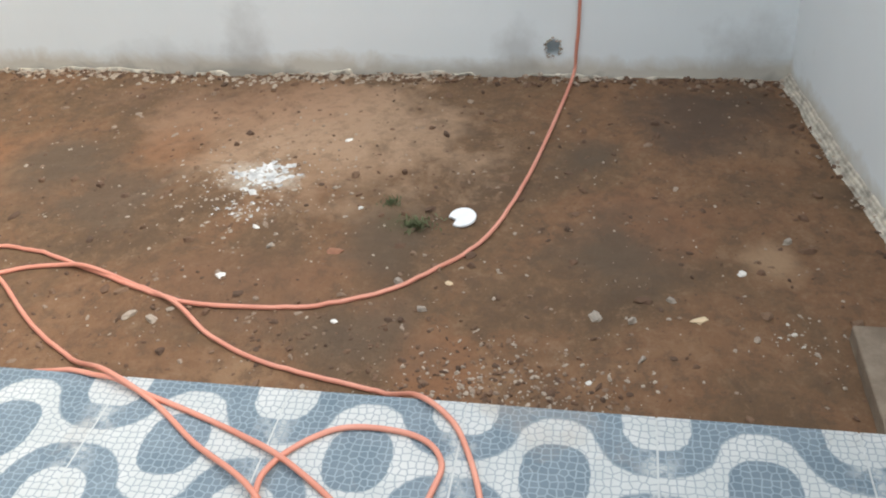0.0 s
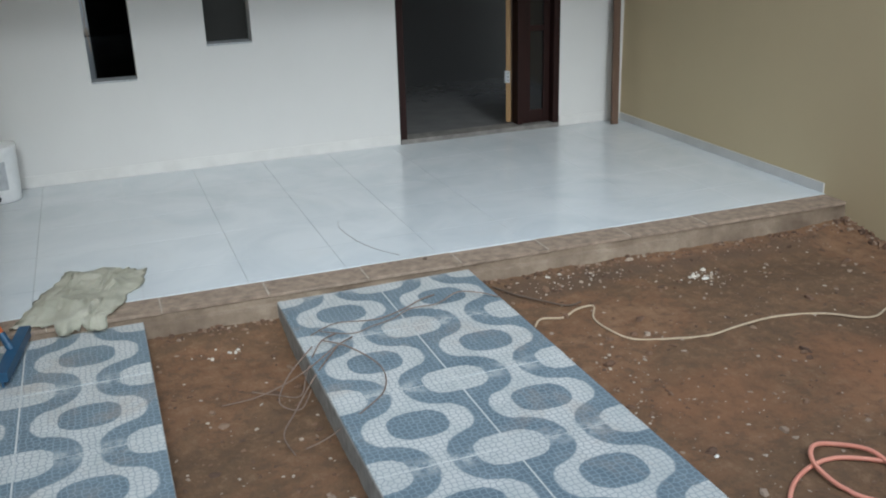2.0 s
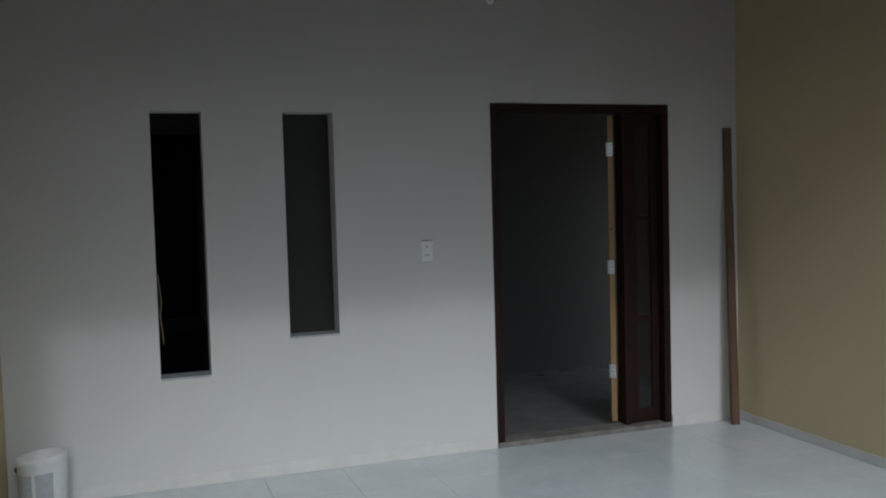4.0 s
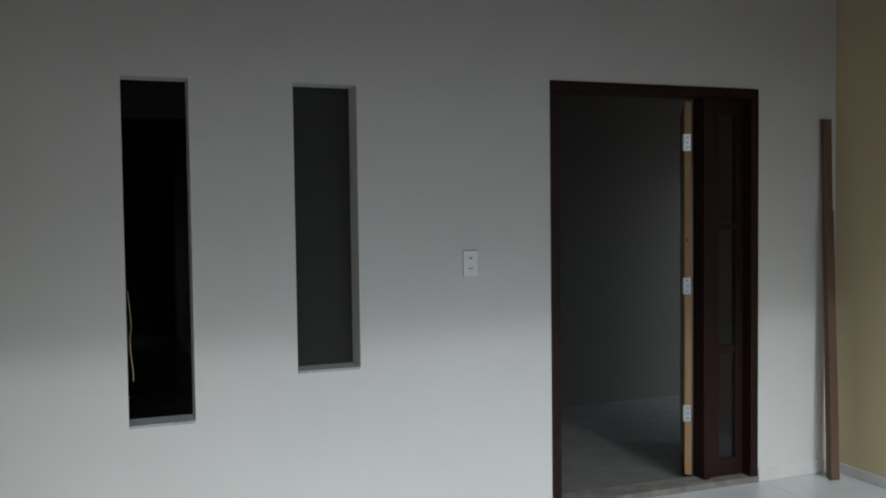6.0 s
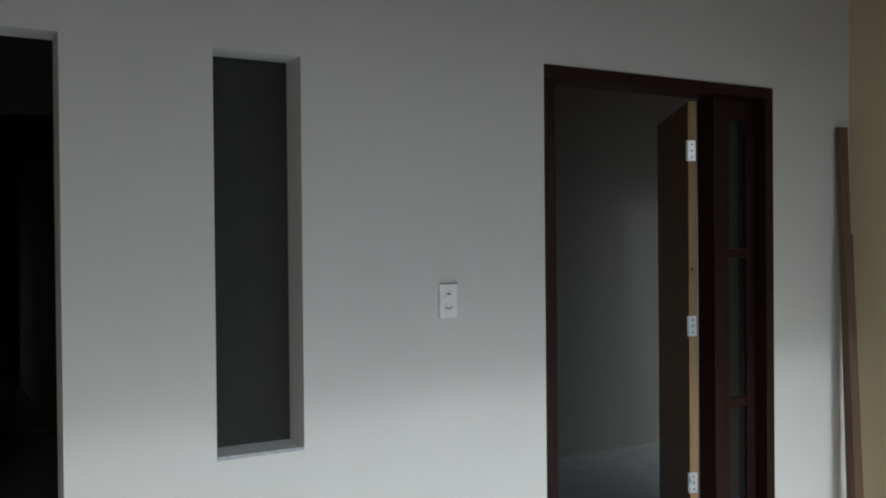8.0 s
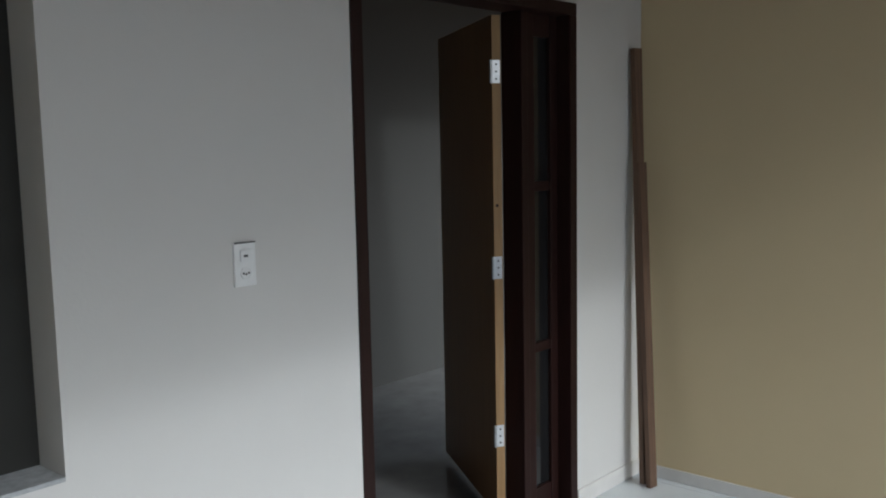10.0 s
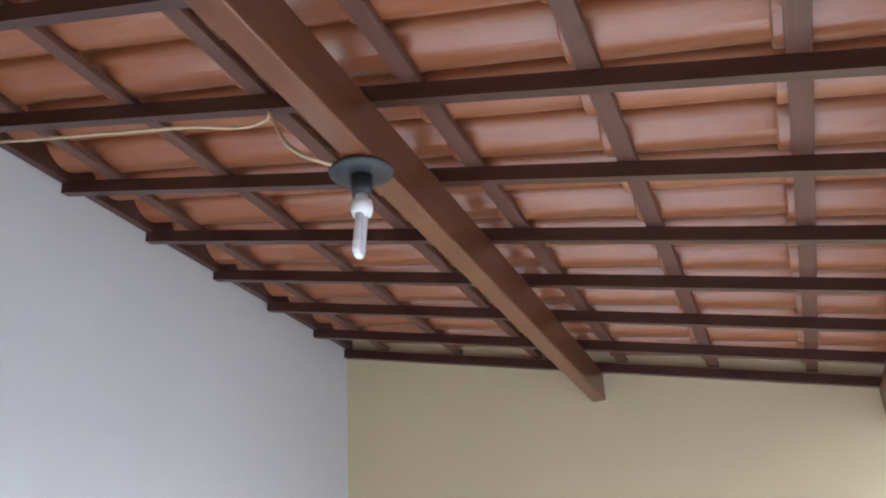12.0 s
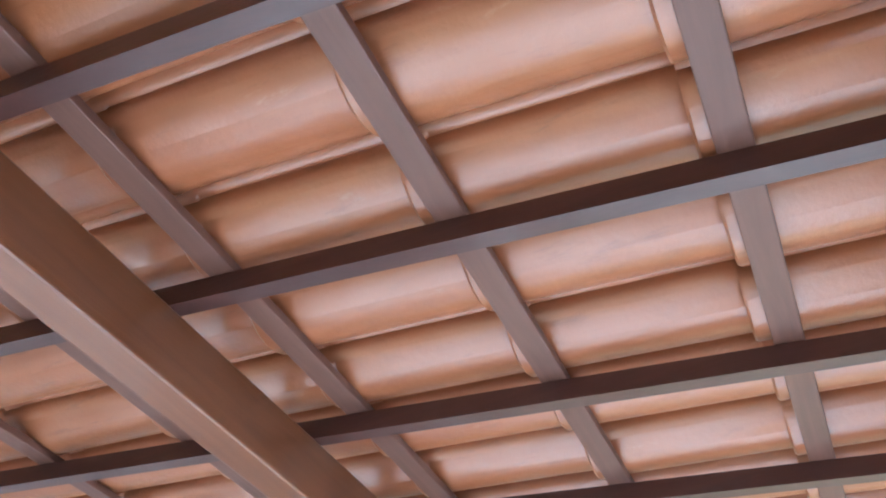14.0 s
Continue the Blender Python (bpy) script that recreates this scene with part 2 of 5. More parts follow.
def dirt_material():
    n = Nodes("red_brown_dirt", 0.95, 0, 0.2)
    w = n.world_coords()
    a = n.noise(w, 1.1, 8, 0.62, 0.8)
    b = n.noise(w, 2.6, 9, 0.68, 0.3)
    fleck = n.noise(w, 15, 8, 0.75, 0.1)
    grit = n.noise(w, 38, 6, 0.7)
    c = n.ramp(a, (0.34, (0.110, 0.070, 0.045)), (0.46, (0.160, 0.096, 0.058)), (0.55, (0.195, 0.106, 0.062)), (0.68, (0.265, 0.158, 0.095)))
    c = n.mix(n.ramp(fleck, (0.50, 0.0), (0.60, 0.42)), c, (0.115, 0.074, 0.050))
    c = n.mix(n.ramp(fleck, (0.36, 0.45), (0.46, 0.0)), c, (0.27, 0.17, 0.11))
    c = n.mix(n.ramp(grit, (0.54, 0.0), (0.72, 0.4)), c, (0.27, 0.18, 0.12))
    c = n.mix(n.ramp(n.noise(w, 95, 4, 0.65), (0.58, 0.0), (0.72, 0.35)), c, (0.075, 0.048, 0.035))
    # pale dry patch and damp dark ones, where they lie in the yard
    def spot(x, y, rx, ry, colour, c, k, wob=0.5):
        m = n.tree.nodes.new("ShaderNodeMapping")
        n.put(m.inputs["Vector"], w)
        m.inputs["Location"].default_value = (-x / rx, -y / ry, 0)
        m.inputs["Scale"].default_value = (1 / rx, 1 / ry, 0)
        ln = n.tree.nodes.new("ShaderNodeVectorMath")
        ln.operation = "LENGTH"
        n.put(ln.inputs[0], m.outputs[0])
        d = n.math("ADD", ln.outputs["Value"], n.math("MULTIPLY_ADD", b, -2 * wob, wob))
        return n.mix(n.ramp(d, (0.35, k), (1.0, 0.0)), c, colour)
    red, damp, dry = (0.245, 0.120, 0.066), (0.110, 0.079, 0.057), (0.41, 0.272, 0.188)
    for x, y, rx, ry, colour, k in (
            (1.22, -5.35, 0.75, 0.75, dry, 0.8), (1.55, -4.85, 0.45, 0.7, (0.30, 0.175, 0.115), 0.6),
            (1.05, -4.66, 0.24, 0.20, red, 0.55), (0.80, -3.70, 0.55, 0.36, red, 0.75), (0.00, -3.60, 0.42, 0.28, red, 0.55),
            (-0.17, -6.02, 0.26, 0.16, red, 0.8), (0.65, -6.62, 0.30, 0.30, (0.20, 0.10, 0.06), 0.6), (0.1, -5.4, 0.25, 0.5, (0.20, 0.105, 0.065), 0.5),
            (0.90, -4.22, 0.34, 0.30, damp, 0.85), (0.68, -4.58, 0.26, 0.26, damp, 0.7), (1.10, -6.42, 0.22, 0.22, damp, 0.85), (0.40, -6.50, 0.36, 0.28, damp, 0.85),
            (1.45, -6.92, 0.5, 0.4, (0.085, 0.062, 0.050), 0.75), (0.47, -5.74, 0.28, 0.20, damp, 0.7), (-0.07, -5.70, 0.22, 0.40, (0.12, 0.085, 0.062), 0.6),
            (-1.62, -4.6, 0.40, 1.3, (0.115, 0.080, 0.050), 0.75), (0.3, -2.47, 1.4, 0.10, (0.09, 0.062, 0.046), 0.7)):
        c = spot(x, y, rx, ry, colour, c, k, 1.3)
    c = n.mix(n.ramp(fleck, (0.50, 0.0), (0.62, 0.35)), c, (0.10, 0.066, 0.046))
    c = spot(0.80, -5.17, 0.15, 0.20, (0.58, 0.52, 0.46), c, 0.6, 1.8)
    c = spot(0.42, -7.05, 0.16, 0.12, (0.34, 0.22, 0.14), c, 0.8, 1.2)
    c = spot(0.56, -5.76, 0.08, 0.09, (0.10, 0.088, 0.05), c, 0.4, 1.2)
    n.color(n.mix(1.0, c, (1.0, 1.0, 0.955), "MULTIPLY"))
    h = n.math("ADD", n.math("MULTIPLY", fleck, 0.9), n.math("MULTIPLY", grit, 0.45))
    return n.bump(h, 0.7, 0.02).mat


TILE_X, TILE_Y = 0.4585, 0.4830


def mosaic_material():
    """A glazed tile printed with a wavy stone-mosaic pattern; the tile's own axes start at its centre."""
    n = Nodes("printed_mosaic_tile", 0.32)
    sep = n.tree.nodes.new("ShaderNodeSeparateXYZ")
    n.put(sep.inputs[0], n.object_coords((1 / TILE_X, 1 / TILE_Y, 1)))
    wob = n.math("MULTIPLY_ADD", n.noise(n.object_coords(), 40, 2), 0.02, -0.01)
    u = n.math("ADD", n.math("ABSOLUTE", sep.outputs["X"]), wob)
    v = n.math("ADD", n.math("ABSOLUTE", sep.outputs["Y"]), wob)
    a, b = n.math("SUBTRACT", 0.5, u), n.math("SUBTRACT", 0.5, v)

    def oval(p, q, rp, rq, e):
        s = n.math("ADD", n.math("POWER", n.math("DIVIDE", n.math("MAXIMUM", p, 0.0), rp), e), n.math("POWER", n.math("DIVIDE", n.math("MAXIMUM", q, 0.0), rq), e))
        return n.math("SUBTRACT", 1.0, n.math("POWER", s, 1 / e))
    corner = oval(a, b, 0.262, 0.180, 2.9)
    band = oval(a, b, 0.440, 0.326, 2.5)
    ring = oval(u, v, 0.420, 0.254, 2.4)
    side = n.math("MINIMUM", n.math("MULTIPLY", ring, -1.0), n.math("DIVIDE", n.math("SUBTRACT", u, 0.2), 0.3))
    eye = oval(u, v, 0.224, 0.172, 2.6)
    smooth = n.tree.nodes.new("ShaderNodeMath")
    smooth.operation = "SMOOTH_MAX"
    n.put(smooth.inputs[0], band)
    n.put(smooth.inputs[1], side)
    smooth.inputs[2].default_value = 0.06
    dark = n.math("MAXIMUM", n.math("MINIMUM", smooth.outputs[0], n.math("MULTIPLY", corner, -1.0)), eye)
    mask = n.ramp(n.math("MULTIPLY_ADD", dark, 8.0, 0.5), (0.42, 0.0), (0.58, 1.0))
    line = n.ramp(n.math("ABSOLUTE", n.math("ADD", dark, 0.0)), (0.012, 0.7), (0.035, 0.0))
    w = n.world_coords()
    edge = n.cells(w, 47, "DISTANCE_TO_EDGE", spread=0.55)
    tone = n.cells(w, 47, "F1", "Color", spread=0.55)
    joint = n.ramp(edge, (0.03, 1.0), (0.12, 0.0))
    white = n.mix(joint, n.ramp(n.noise(w, 9, 4), (0.3, (0.45, 0.47, 0.46)), (0.7, (0.57, 0.57, 0.555))), (0.27, 0.31, 0.34))
    blue = n.mix(n.math("MULTIPLY", joint, 0.65), n.ramp(n.noise(w, 9, 4), (0.3, (0.12, 0.165, 0.20)), (0.7, (0.17, 0.215, 0.25))), (0.36, 0.43, 0.47))
    sp = n.tree.nodes.new("ShaderNodeSeparateColor")
    n.put(sp.inputs[0], tone)
    white = n.mix(n.math("MULTIPLY", sp.outputs[0], 0.12), white, (0.5, 0.5, 0.5))
    blue = n.mix(n.math("MULTIPLY", sp.outputs[0], 0.3), blue, (0.08, 0.12, 0.16))
    c = n.mix(mask, white, blue)
    c = n.mix(n.math("MULTIPLY", line, 0.8), c, (0.14, 0.19, 0.23))
    # grout smears beside the cross joints and tracked-in earth
    smear = n.math("MULTIPLY", n.ramp(b, (0.03, 1.0), (0.13, 0.0)), n.ramp(n.noise(w, 22, 6, 0.72), (0.44, 0.0), (0.56, 0.75)))
    c = n.mix(smear, c, n.mix(joint, (0.50, 0.51, 0.50), (0.24, 0.28, 0.31)))
    soil = n.ramp(n.noise(w, 2.3, 7, 0.7, 0.5), (0.55, 0.0), (0.78, 0.6))
    c = n.mix(soil, c, (0.36, 0.27, 0.20))
    n.color(c)
    n.rough(n.ramp(n.noise(w, 5, 4), (0.3, 0.28), (0.7, 0.5)))
    return n.bump(edge, 0.2, 0.002).mat


def porcelain_material():
    n = Nodes("glossy_white_porcelain", 0.14, 0, 0.5)
    w = n.world_coords()
    vein = n.noise(w, 1.8, 6, 0.6, 1.5)
    c = n.ramp(vein, (0.35, (0.55, 0.595, 0.63)), (0.65, (0.63, 0.665, 0.69)))
    dust = n.ramp(n.noise(w, 3.0, 7, 0.65), (0.55, 0.0), (0.85, 0.3))
    c = n.mix(dust, c, (0.60, 0.58, 0.55))
    c = n.mix(n.math("MULTIPLY", n.random(), 0.10), c, (0.62, 0.64, 0.66))
    n.color(c)
    n.rough(n.ramp(n.noise(w, 2.5, 6), (0.3, 0.10), (0.75, 0.26)))
    return n.mat


def clay_material():
    n = Nodes("fired_clay_tile", 0.30, 0, 0.75)
    v = n.object_coords()
    streak = n.noise(n.object_coords((9, 0.8, 9)), 3.0, 6, 0.6)
    fine = n.noise(v, 70, 5)
    c = n.ramp(streak, (0.3, (0.225, 0.070, 0.026)), (0.7, (0.285, 0.098, 0.040)))
    c = n.mix(n.math("MULTIPLY", n.random(), 0.55), c, (0.285, 0.106, 0.042))
    pale = n.ramp(n.noise(n.world_coords(), 3.3, 6, 0.65, 0.4), (0.5, 0.0), (0.8, 0.35))
    c = n.mix(pale, c, (0.32, 0.15, 0.09))
    c = n.mix(n.ramp(n.noise(n.world_coords((6, 1, 6)), 2.0, 6, 0.7, 0.6), (0.57, 0.0), (0.76, 0.40)), c, (0.16, 0.068, 0.036))
    n.rough(n.ramp(streak, (0.3, 0.28), (0.75, 0.36)))
    c = n.mix(n.ramp(fine, (0.66, 0.0), (0.8, 0.5)), c, (0.17, 0.06, 0.03))
    scuff = n.noise(n.world_coords((5, 0.9, 5)), 7.0, 7, 0.75, 0.3)
    c = n.mix(n.ramp(scuff, (0.62, 0.0), (0.72, 0.28)), c, (0.42, 0.25, 0.17))
    c = n.mix(n.ramp(n.noise(n.world_coords((9, 1.2, 9)), 4.0, 6, 0.7), (0.30, 0.5), (0.42, 0.0)), c, (0.13, 0.05, 0.026))
    n.color(c)
    return n.bump(n.math("ADD", fine, n.math("MULTIPLY", streak, 0.6)), 0.28, 0.003).mat


def curb_material():
    n = Nodes("worn_cement_edge", 0.9)
    w = n.world_coords()
    a = n.noise(w, 5, 7, 0.65)
    g = n.noise(w, 60, 5, 0.7)
    c = n.ramp(a, (0.3, (0.13, 0.093, 0.065)), (0.5, (0.215, 0.162, 0.117)), (0.7, (0.32, 0.255, 0.19)))
    c = n.mix(n.ramp(g, (0.5, 0.0), (0.75, 0.5)), c, (0.17, 0.125, 0.09))
    n.color(c)
    return n.bump(n.math("ADD", a, g), 0.6, 0.012).mat


def cloth_material():
    n = Nodes("dusty_sackcloth", 0.95, 0, 0.1)
    v = n.object_coords()
    c = n.ramp(n.noise(v, 9, 6, 0.6), (0.3, (0.54, 0.53, 0.43)), (0.7, (0.74, 0.72, 0.62)))
    n.color(c)
    return n.bump(n.noise(v, 150, 3), 0.3, 0.003).mat


M_HOSE, M_DIRT, M_MOSAIC, M_PORCELAIN = hose_material(), dirt_material(), mosaic_material(), porcelain_material()
M_CLAY, M_CURB, M_CLOTH = clay_material(), curb_material(), cloth_material()
M_GROUT = plain("pale_grout", (0.50, 0.51, 0.52), 0.9)
M_PEEL = plain("torn_plaster", (0.47, 0.43, 0.36), 0.95, 0, 0.5, 22)
M_PALEGROUT = plain("white_grout", (0.50, 0.51, 0.50), 0.9, 0, 0.1, 50)
M_DARKGROUT = plain("slab_cement", (0.30, 0.29, 0.27), 0.9, 0, 0.25, 18)


# ---- mesh helpers ----
def mesh_object(name, bm, material, smooth=False):
    bmesh.ops.recalc_face_normals(bm, faces=bm.faces)
    me = bpy.data.meshes.new(name)
    bm.to_mesh(me)
    bm.free()
    me.materials.append(material)
    if smooth:
        me.polygons.foreach_set("use_smooth", [True] * len(me.polygons))
    return new(name, me)


def part(name, bm, material, parent, label="", smooth=False):
    ob = mesh_object(name, bm, material, smooth)
    ob.parent = parent
    if label:
        ob["label"] = label
    return ob


def thing(name, label, category, at=(0, 0, 0), group="", kind=""):
    ob = new(name)
    ob.empty_display_size = 0.1
    ob.location = at
    return tagged(ob, label, category, group, kind)


def add_box(bm, x0, y0, z0, x1, y1, z1, bevel=0.0):
    r = bmesh.ops.create_cube(bm, size=1)
    vs = r["verts"]
    for v in vs:
        v.co = Vector((x0 + (v.co.x + 0.5) * (x1 - x0), y0 + (v.co.y + 0.5) * (y1 - y0), z0 + (v.co.z + 0.5) * (z1 - z0)))
    if bevel:
        es = list({e for v in vs for e in v.link_edges})
        bmesh.ops.bevel(bm, geom=es, offset=bevel, segments=2, affect="EDGES", profile=0.6)
    return bm


def box(x0, y0, z0, x1, y1, z1, bevel=0.0):
    return add_box(bmesh.new(), x0, y0, z0, x1, y1, z1, bevel)


def lathe(profile, seg=32):
    """A turned shape round z from (radius, height) pairs."""
    bm = bmesh.new()
    rings = []
    for r, z in profile:
        if r < 1e-5:
            rings.append([bm.verts.new((0, 0, z))])
        else:
            rings.append([bm.verts.new((r * math.cos(2 * math.pi * k / seg), r * math.sin(2 * math.pi * k / seg), z)) for k in range(seg)])
    for p, q in zip(rings, rings[1:]):
        for k in range(seg):
            m = (k + 1) % seg
            if len(p) == 1 and len(q) > 1:
                bm.faces.new((p[0], q[k], q[m]))
            elif len(q) == 1 and len(p) > 1:
                bm.faces.new((p[k], p[m], q[0]))
            elif len(p) > 1:
                bm.faces.new((p[k], p[m], q[m], q[k]))
    return bm


def spline(points, per=8):
    """A smooth run through a few points."""
    pts = [Vector(p) for p in points]
    out = []
    for k in range(len(pts) - 1):
        p0, p1, p2, p3 = pts[max(k - 1, 0)], pts[k], pts[k + 1], pts[min(k + 2, len(pts) - 1)]
        for j in range(per):
            t = j / per
            out.append(0.5 * ((2 * p1) + (p2 - p0) * t + (2 * p0 - 5 * p1 + 4 * p2 - p3) * t * t + (3 * p1 - p0 - 3 * p2 + p3) * t ** 3))
    out.append(pts[-1])
    return out


def add_tube(bm, run, radius, seg=10, taper=1.0):
    rings = []
    side = None
    for k, p in enumerate(run):
        way = (run[min(k + 1, len(run) - 1)] - run[max(k - 1, 0)]).normalized()
        if side is None:
            side = way.orthogonal().normalized()
        side = (side - way * side.dot(way)).normalized()
        other = way.cross(side)
        r = radius * (1 + (taper - 1) * k / max(1, len(run) - 1))
        rings.append([bm.verts.new(p + r * (side * math.cos(2 * math.pi * j / seg) + other * math.sin(2 * math.pi * j / seg))) for j in range(seg)])
    for p, q in zip(rings, rings[1:]):
        for j in range(seg):
            bm.faces.new((p[j], p[(j + 1) % seg], q[(j + 1) % seg], q[j]))
    bm.faces.new(rings[0])
    bm.faces.new(rings[-1])
    return bm


def tube(run, radius, seg=10, taper=1.0):
    return add_tube(bmesh.new(), [Vector(p) for p in run], radius, seg, taper)


def wall_with_openings(name, material, x0, x1, y0, y1, z0, z1, openings, label):
    """A wall along x made of butting blocks, with through openings (xa, xb, za, zb)."""
    bm = bmesh.new()
    xs = sorted({x0, x1, *[o[0] for o in openings], *[o[1] for o in openings]})
    for xa, xb in zip(xs, xs[1:]):
        mid = (xa + xb) / 2
        cuts = sorted((o[2], o[3]) for o in openings if o[0] < mid < o[1])
        z = z0
        for za, zb in cuts:
            if za > z:
                add_box(bm, xa, y0, z, xb, y1, za)
            z = zb
        if z < z1:
            add_box(bm, xa, y0, z, xb, y1, z1)
    bmesh.ops.remove_doubles(bm, verts=bm.verts, dist=1e-4)
    seen = {}
    for f in bm.faces:
        seen.setdefault(tuple(round(c, 3) for c in f.calc_center_median()), []).append(f)
    bmesh.ops.delete(bm, geom=[f for fs in seen.values() if len(fs) > 1 for f in fs], context="FACES")
    return tagged(mesh_object(name, bm, material), label, "wall", kind="structure")


# ---- the plan ----
XL, XR, XY = -2.76, 1.787, 1.885       # veranda side walls, yard wall beyond the veranda's end
Y_FRONT = -7.29                        # wall towards the street
Y_TILE, Y_CURB = -2.185, -2.345         # end of the veranda tiles, face of its cement edge
GROUND, SLAB = -0.15, -0.043           # yard earth, top of the mosaic paths
WALL = 0.135                           # thickness of the house wall
ROOF_Z, ROOF_S = 3.042, 0.205          # underside of the rafters at the house wall, their fall per metre
ROOF_END = -2.62
DOOR_W, DOOR_H = 1.255, 2.13


def rafter_z(y):
    return ROOF_Z + ROOF_S * y


# ---- walls ----
wall_with_openings("wall_house", M_WHITE, XL - 0.15, XR + 0.15, 0, WALL, -0.3, 3.4,
                   [(-1.976, -1.706, 0.605, 2.072), (-1.262, -0.974, 0.783, 2.069), (0, DOOR_W, -0.02, DOOR_H)],
                   "off-white painted house wall with two slit openings and a doorway")


def side_wall(name, x0, x1, y0, y1, z_at, material, label):
    bm = bmesh.new()
    vs = [bm.verts.new((x, y, z)) for x in (x0, x1) for y, z in ((y0, -0.4), (y1, -0.4), (y1, z_at(y1)), (y0, z_at(y0)))]
    for q in ((0, 1, 2, 3), (4, 5, 6, 7), (0, 1, 5, 4), (1, 2, 6, 5), (2, 3, 7, 6), (3, 0, 4, 7)):
        bm.faces.new([vs[k] for k in q])
    return tagged(mesh_object(name, bm, material), label, "wall", kind="structure")


VERANDA_END = -2.83
side_wall("wall_right", XR, XR + 0.24, VERANDA_END, 0, lambda y: rafter_z(y) + 0.12, M_BEIGE, "beige painted side wall of the veranda under the sloping roof")
side_wall("wall_left", XL - 0.24, XL, VERANDA_END, 0, lambda y: rafter_z(y) + 0.12, M_BEIGE, "beige painted side wall beside the white bucket")
tagged(mesh_object("wall_right_end", box(XR, VERANDA_END - 0.012, -0.3, XR + 0.24, VERANDA_END - 0.001, rafter_z(VERANDA_END)), M_YARD), "white painted end of the veranda side wall", "wall", kind="structure")
HOLE_Y, HOLE_Z = -6.225, 0.004


def yard_wall():
    """The yard wall, broken through its plaster at one small place."""
    bm = bmesh.new()
    y0, y1, z0, z1 = Y_FRONT - 0.15, VERANDA_END - 0.012, -0.4, 2.9
    ha, hb, za, zb_ = HOLE_Y - 0.030, HOLE_Y + 0.030, HOLE_Z - 0.040, HOLE_Z + 0.040
    for a, b, c, d in ((y0, ha, z0, z1), (hb, y1, z0, z1), (ha, hb, z0, za), (ha, hb, zb_, z1)):
        add_box(bm, XY, a, c, XY + 0.15, b, d)
    add_box(bm, XY + 0.09, ha - 0.01, za - 0.01, XY + 0.10, hb + 0.01, zb_ + 0.01)
    return bm


tagged(mesh_object("wall_yard_right", yard_wall(), M_YARD), "white yard wall with damp stains along its foot and a small broken hole", "wall", kind="structure")
tagged(mesh_object("wall_yard_left", box(XL - 0.20, Y_FRONT - 0.60, -0.4, XL - 0.05, VERANDA_END, 2.0), M_YARD), "white yard wall", "wall", kind="structure")


def street_y(x):
    """The street wall stands a little askew."""
    return Y_FRONT + 0.13 * (x - XY)


def street_wall():
    bm = bmesh.new()
    lo = [bm.verts.new((x, street_y(x) + d, -0.4)) for x, d in ((XL - 0.25, -0.15), (XY + 0.15, -0.15), (XY + 0.15, 0), (XL - 0.25, 0))]
    hi = [bm.verts.new((v.co.x, v.co.y, 2.4)) for v in lo]
    bm.faces.new(lo)
    bm.faces.new(hi)
    for k in range(4):
        bm.faces.new((lo[k], lo[(k + 1) % 4], hi[(k + 1) % 4], hi[k]))
    return bm


tagged(mesh_object("wall_street", street_wall(), M_YARD), "white wall towards the street, damp at its foot", "wall", kind="structure")

# rooms behind the house wall; their surfaces carry the unlit gloom as colour
ROOM_Y = 2.1
ROOM_R = 4.4
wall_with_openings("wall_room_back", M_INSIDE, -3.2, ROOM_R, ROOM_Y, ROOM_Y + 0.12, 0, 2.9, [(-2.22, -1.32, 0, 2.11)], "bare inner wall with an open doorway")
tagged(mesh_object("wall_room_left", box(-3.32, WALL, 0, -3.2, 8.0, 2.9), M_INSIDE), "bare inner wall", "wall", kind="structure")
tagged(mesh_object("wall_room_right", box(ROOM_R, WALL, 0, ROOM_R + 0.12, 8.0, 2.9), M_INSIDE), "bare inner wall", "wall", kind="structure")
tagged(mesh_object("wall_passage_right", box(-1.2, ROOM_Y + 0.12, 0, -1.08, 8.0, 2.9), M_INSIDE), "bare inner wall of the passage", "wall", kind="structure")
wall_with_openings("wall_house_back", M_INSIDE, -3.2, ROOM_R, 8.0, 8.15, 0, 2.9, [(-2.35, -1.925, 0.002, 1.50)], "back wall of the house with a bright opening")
# Added white wall, there so that the far back opening reads bright.
tagged(mesh_object("wall_back_yard", box(-4.5, 9.6, -0.4, 4.6, 9.75, 2.3), M_YARD), "added white wall that brightens the opening at the back of the house", "wall", kind="structure")
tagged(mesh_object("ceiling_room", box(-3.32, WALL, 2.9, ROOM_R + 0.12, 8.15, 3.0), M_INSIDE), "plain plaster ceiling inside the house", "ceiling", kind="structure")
tagged(mesh_object("floor_room", box(-3.2, WALL, -0.1, ROOM_R, 8.0, 0.0), M_INFLOOR), "pale glossy floor inside the house", "floor", kind="structure")

# ---- ground ----


def lump(x, y):
    h = 0.020 * noise.noise((x * 0.9, y * 0.9, 1.3)) + 0.012 * noise.noise((x * 3, y * 3, 5.1)) + 0.009 * noise.noise((x * 9, y * 9, 2.2)) + 0.006 * noise.noise((x * 23, y * 23, 7.7))
    d = math.hypot((x - 0.9) / 0.7, (y + 5.3) / 0.6)
    k = (y + 2.37 + 0.018 * (x - 1.787)) / 0.14
    return h + 0.035 * math.exp(-d * d) + 0.046 * math.exp(-k * k)


